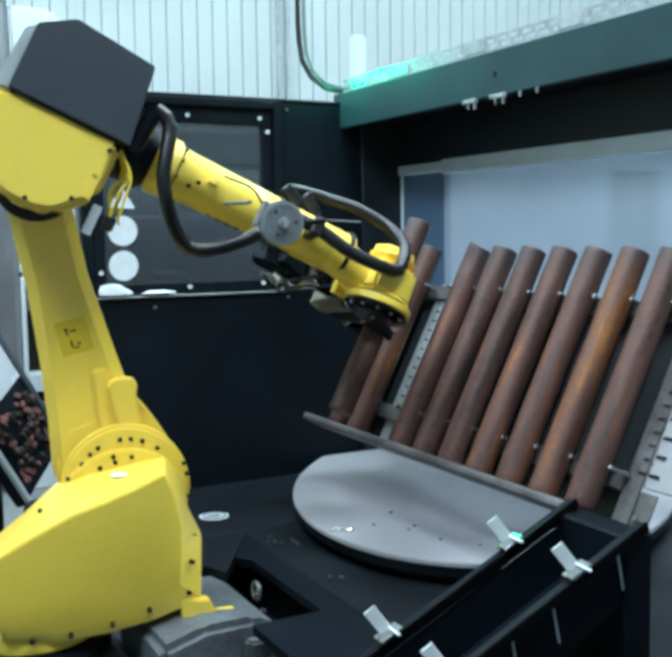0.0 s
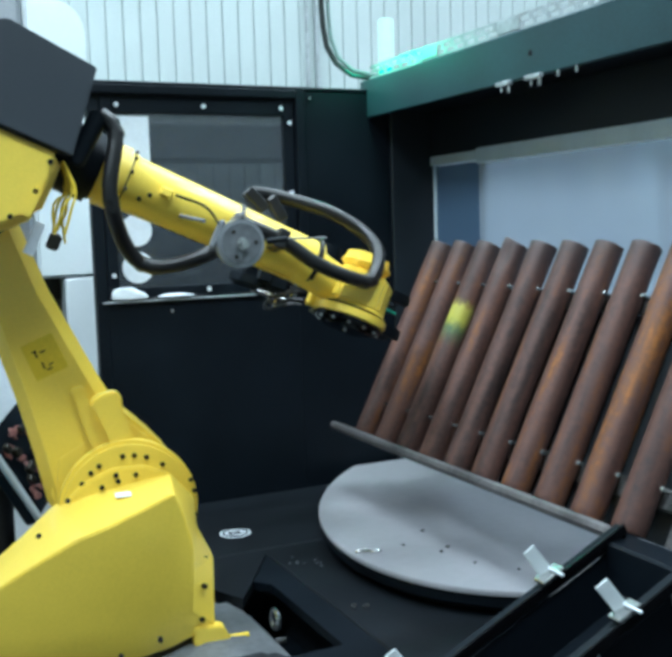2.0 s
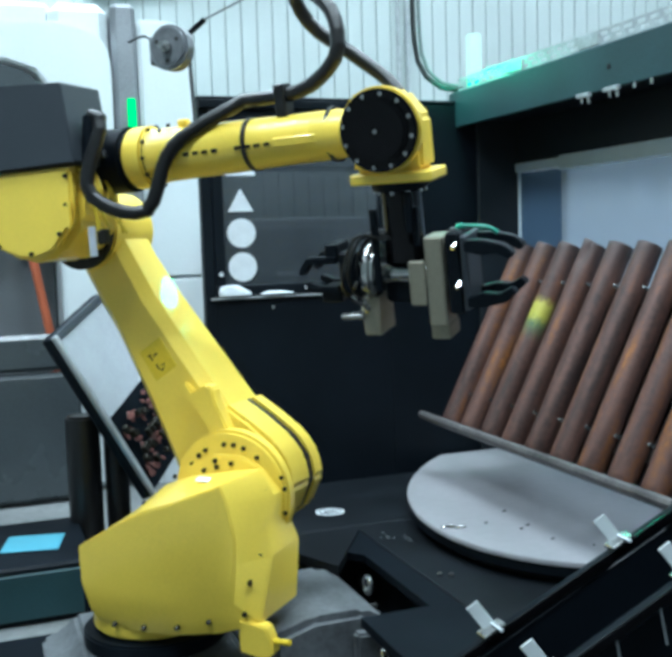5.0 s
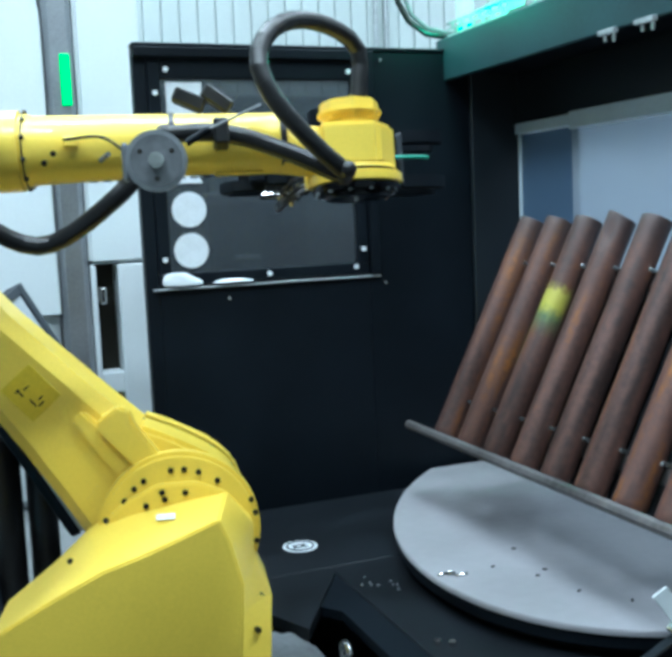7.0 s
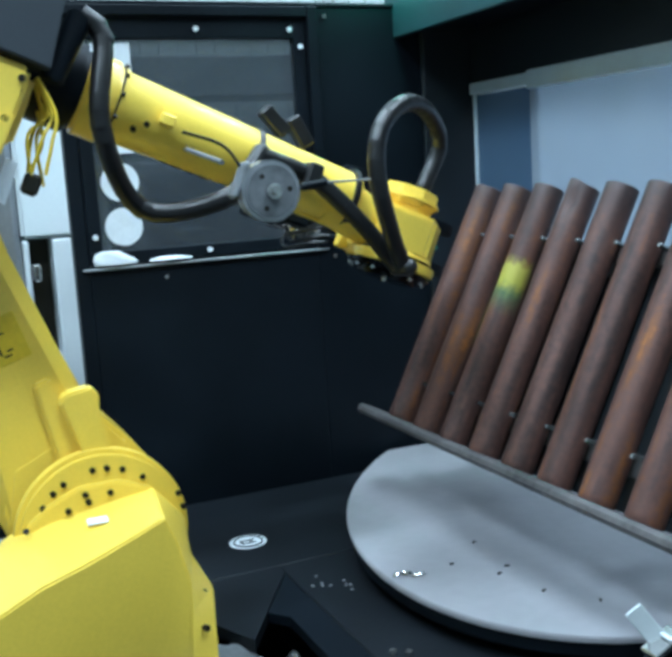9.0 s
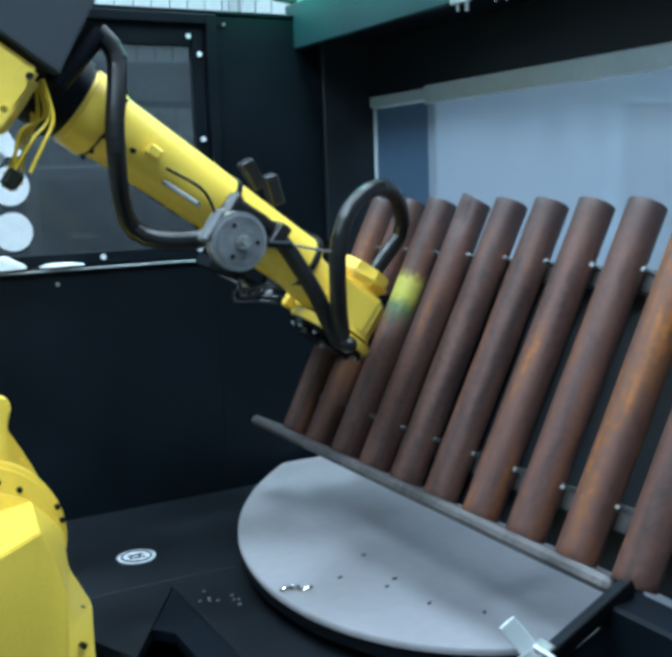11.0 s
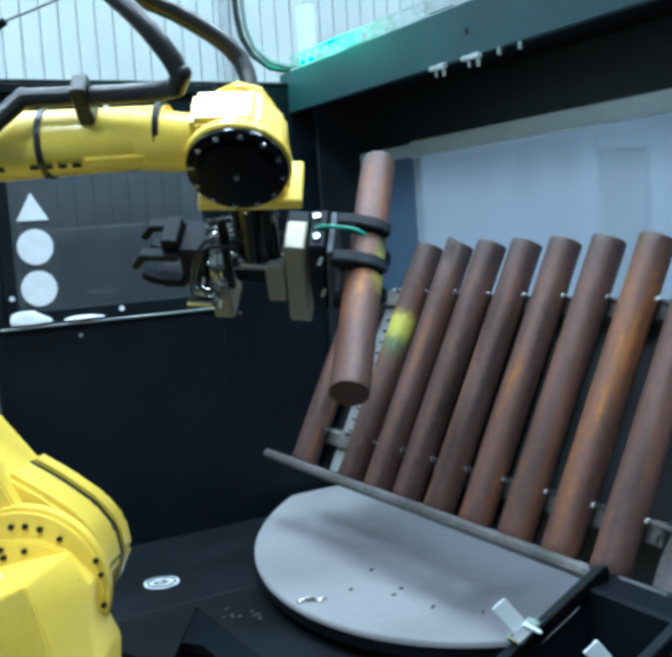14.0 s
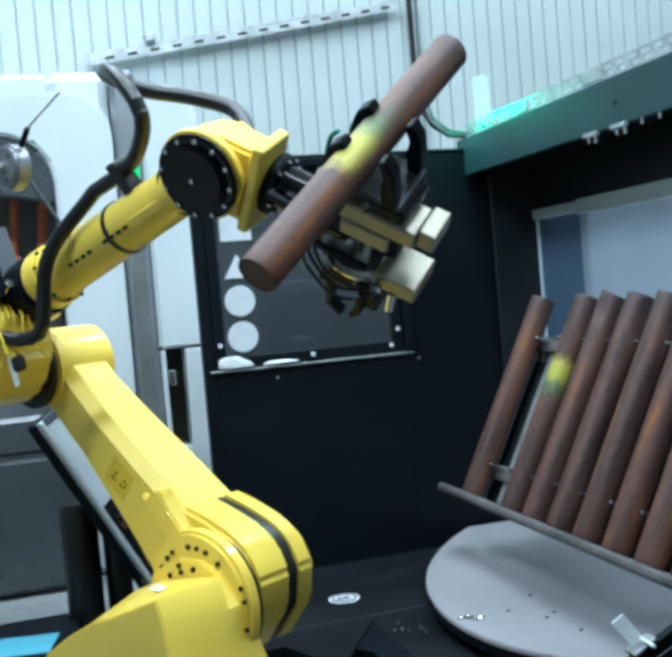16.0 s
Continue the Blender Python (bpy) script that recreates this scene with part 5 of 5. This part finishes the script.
    for y in (-0.055, 0.055):
        part("jaw", prism([(0.214, 0.168), (0.240, 0.168), (0.250, 0.21), (0.246, 0.245), (0.262, 0.275), (0.248, 0.288), (0.226, 0.262), (0.214, 0.21)], y - 0.016, y + 0.016, 0.003), BLACK, to, "black hooked jaw")
        part("jaw", prism([(0.376, 0.168), (0.350, 0.168), (0.340, 0.21), (0.344, 0.245), (0.328, 0.275), (0.342, 0.288), (0.364, 0.262), (0.376, 0.21)], y - 0.016, y + 0.016, 0.003), BLACK, to, "black hooked jaw")
    part("rear_housing", box(0.215, 0.400, 0.031, 0.075, 0.060, 0.114, 0.006), BLACK, to)
    part("motor", rod((0.262, 0.056, -0.01), (0.262, 0.135, -0.01), 0.040, seg=32, w=0.004), BLACK, to, "round black motor")
    for k, (x, z) in enumerate([(0.225, -0.055), (0.225, 0.050), (0.335, -0.058)]):
        part("tie_bar", box(0.130, x, -0.062, -0.048, z - 0.008, z + 0.008, 0.003), BLACK, to)
    for k in range(7):
        q = random.Random(900 + k)
        y0 = -0.06 + 0.018 * k
        z0 = -0.06 - 0.02 * q.random()
        part("air_hose", tube([(0.205, y0, z0 + 0.05), (0.190 + 0.02 * q.random(), y0 - 0.02, z0 - 0.02), (0.25 + 0.05 * q.random(), y0 - 0.045 * (1 if k < 4 else -1), z0 - 0.055), (0.345, y0 - 0.02, z0 - 0.05), (0.375, y0, z0 - 0.01)], 0.0042, 6, 20), RUBBER, to)
    for k in range(12):
        q = random.Random(950 + k)
        c = Vector((0.22 + 0.20 * q.random(), -0.068 + 0.02 * q.random() if k % 2 else 0.07 * q.random(), (-0.13 + 0.05 * q.random()) if k % 3 else 0.14 + 0.03 * q.random()))
        part("air_fitting", rod(c, c + Vector((0.010, -0.016, 0.006 * (k % 3 - 1))), 0.0065, seg=8, w=0.001), CHROME, to)
    part("air_line", tube([(0.205, 0.0, 0.12), (0.19, 0.0, 0.15), (0.195, 0.0, 0.21), (0.21, 0.0, 0.235)], 0.005, 8, 20), mat("green_air_line", (0.03, 0.30, 0.20), 0.4), to, "green air line")
    for x, y, z in [(0.20, 0.03, 0.13), (0.20, -0.03, 0.135), (0.386, 0.03, 0.125), (0.386, -0.03, 0.13)]:
        part("air_fitting", rod((x, y, z), (x + (0.012 if x > 0.3 else -0.012), y, z), 0.009, seg=8), CHROME, to)
    for ob in to.children:
        if ob not in fixed:
            ob.data.transform(dx)
    # spring reel on its line
    re = new("spring_reel")
    re.parent = r
    part("drum", rod((0, -0.030, 0), (0, 0.012, 0), 0.056, seg=48, w=0.006), STAINLESS, re, "grey round drum")
    part("drum_face", rod((0, -0.0325, 0), (0, -0.0302, 0), 0.047, seg=40, w=0.0006), CASTGREY, re, "dull grey drum face")
    for k in range(3):
        a = 0.5 + 2.1 * k
        part("drum_hole", rod((0.033 * math.cos(a), -0.0332, 0.033 * math.sin(a)), (0.033 * math.cos(a), -0.0326, 0.033 * math.sin(a)), 0.005, seg=10), BOLTD, re)
    part("hub", rod((0, -0.046, 0), (0, -0.030, 0), 0.014, seg=20, w=0.003), CHROME, re)
    part("spindle", rod((0, -0.062, 0), (0, -0.046, 0), 0.008, seg=12), CHROME, re)
    part("bracket", box(-0.062, -0.050, -0.02, 0.02, -0.035, 0.035, 0.004), GREYPAINT, re)
    part("line_guide", rod((0.056, -0.01, 0.03), (0.10, -0.01, 0.055), 0.007, seg=10), BLACK, re)
    part("line", rod((0.10, -0.01, 0.055), (0.20, 0.03, 0.10), 0.0025, seg=6), GREYPAINT, re)
    part("wire", tube([(-0.056, 0.0, 0.02), (-0.10, 0.02, 0.05), (-0.17, 0.05, 0.05)], 0.003, 6, 12), BLACK, re)
    tagged(r, "yellow six-axis industrial robot with a dark grey box and double gripper", "robot")
    pieces = []
    for k in range(HOSE_N):
        one = rod((0, 0, -0.001), (0, 0, HOSE_SEG), 0.0185, seg=14)
        bmesh.ops.create_icosphere(one, subdivisions=2, radius=0.0185, matrix=pose(0, 0, HOSE_SEG))
        pieces.append(part("hose_piece", one, RUBBER, r, "piece of the thick black hose" if k == 0 else ""))
    loop = []
    for k in range(LOOP_N):
        one = rod((0, 0, -0.001), (0, 0, LOOP_SEG), 0.0185, seg=14)
        bmesh.ops.create_icosphere(one, subdivisions=2, radius=0.0185, matrix=pose(0, 0, LOOP_SEG))
        loop.append(part("hose_piece", one, RUBBER, r))
    return r, (tur, arm, elb, fo, wr, to), re, pieces, loop


HOSE_N, HOSE_SEG = 26, 0.034
LOOP_N, LOOP_SEG = 34, 0.034
LOOP_FLAT = [(0.60, 0, 0.112), (0.72, 0, 0.112), (0.82, -0.02, 0.12), (0.92, -0.02, 0.12), (0.985, 0.0, 0.10), (1.0, 0.085, 0.05), (0.955, 0.135, 0.0), (0.86, 0.155, -0.03), (0.77, 0.15, -0.05), (0.70, 0.14, -0.06), (0.66, 0.13, -0.06)]
LOOP_ROUND = [(0.60, 0, 0.112), (0.72, 0, 0.105), (0.85, -0.05, 0.12), (0.975, -0.115, 0.125), (0.90, -0.055, 0.17), (0.82, 0.04, 0.19), (0.80, 0.13, 0.175), (0.85, 0.21, 0.13), (0.94, 0.236, 0.06), (1.03, 0.20, -0.01), (1.02, 0.09, 0.0)]
LOOP_TALL = [(0.60, 0, 0.112), (0.72, 0, 0.112), (0.80, 0, 0.13), (0.87, 0.0, 0.20), (0.865, 0.03, 0.30), (0.79, 0.08, 0.37), (0.72, 0.12, 0.375), (0.74, 0.15, 0.29), (0.84, 0.17, 0.20), (0.94, 0.16, 0.11), (1.015, 0.09, 0.0)]


def loop_curve(t):
    """The loose loop from the clamp to the wrist, in the robot's space."""
    s = min(1, max(0, (t - 3.4) / 1.6))
    up = 1 - joint(ROLL, t) / 90
    fore = robot_frames(t)[3]
    return catmull([fore @ (Vector(a).lerp(Vector(b).lerp(Vector(c), up), s)) for a, b, c in zip(LOOP_FLAT, LOOP_ROUND, LOOP_TALL)], LOOP_N + 1)


def hose_curve(t):
    """The sagging hose from the elbow box to the clamp on the forearm, in the robot's space."""
    turret, arm, elbow, fore, wrist, tool = robot_frames(t)
    a = elbow.to_3x3() @ Vector((1, 0, 0))
    up = fore.to_3x3() @ Vector((0, 0, 1))
    near = elbow.to_3x3() @ Vector((0, -1, 0))
    down = Vector((0, 0, -1))
    p0 = elbow @ Vector((0.200, -0.120, 0.288))
    p5 = fore @ Vector((0.60, 0, 0.112))
    p1 = p0 + a * 0.035 + down * 0.03 + near * 0.01
    p2 = p0 + a * 0.010 + down * 0.20 + near * 0.04
    s = math.sin(radians(joint(ROLL, t)))
    p3 = fore @ Vector((0.34, 0, 0)) + down * (0.14 + 0.055 * s) + near * 0.10
    p4 = p5 - a * (0.19 - 0.10 * s) + down * (0.10 + 0.015 * s) + near * (0.075 - 0.045 * s)
    return catmull([p0, p1, p2, p3, p4, p5], HOSE_N + 1)


ROBOT, MOVERS, REEL, HOSE, LOOP = robot()


def times(step):
    n = round(16.0 / step)
    return [round(16.0 * i / n, 4) for i in range(n + 1)]


def motions():
    rows = [[] for _ in MOVERS]
    for t in times(0.1):
        for k, m in enumerate(robot_frames(t)):
            rows[k].append((t, m))
    for ob, rr in zip(MOVERS, rows):
        walk(ob, rr)
    reel = []
    for t in times(0.1):
        turret, arm, elbow, fore, wrist, tool = robot_frames(t)
        s = math.sin(radians(joint(ROLL, t)))
        place = fore @ Vector((0.45 + 0.14 * s, -0.08, 0.26))
        reel.append((t, Matrix.Translation(place) @ elbow.to_3x3().to_4x4()))
    walk(REEL, reel)
    # hose pieces follow the curve
    tracks = [[] for _ in HOSE]
    for t in times(0.2):
        q = hose_curve(t)
        for k in range(HOSE_N):
            tracks[k].append((t, between(q[k], q[k + 1])))
    for ob, rr in zip(HOSE, tracks):
        walk(ob, rr)
    tracks = [[] for _ in LOOP]
    for t in times(0.2):
        q = loop_curve(t)
        for k in range(LOOP_N):
            tracks[k].append((t, between(q[k], q[k + 1])))
    for ob, rr in zip(LOOP, tracks):
        walk(ob, rr)
    # tube 2 is set down at 1.3 s, tube 1 is lifted at 11.6 s
    base = Matrix.Translation(BASE)
    for k, t0, held in ((2, 1.3, lambda t: t < 1.3), (1, 11.6, lambda t: t > 11.6)):
        rest = TUBES[k].matrix_world.copy()
        grip = (base @ robot_frames(t0)[5]).inverted() @ rest
        walk(TUBES[k], [(t, base @ robot_frames(t)[5] @ grip if held(t) else rest) for t in times(0.1)])


motions()
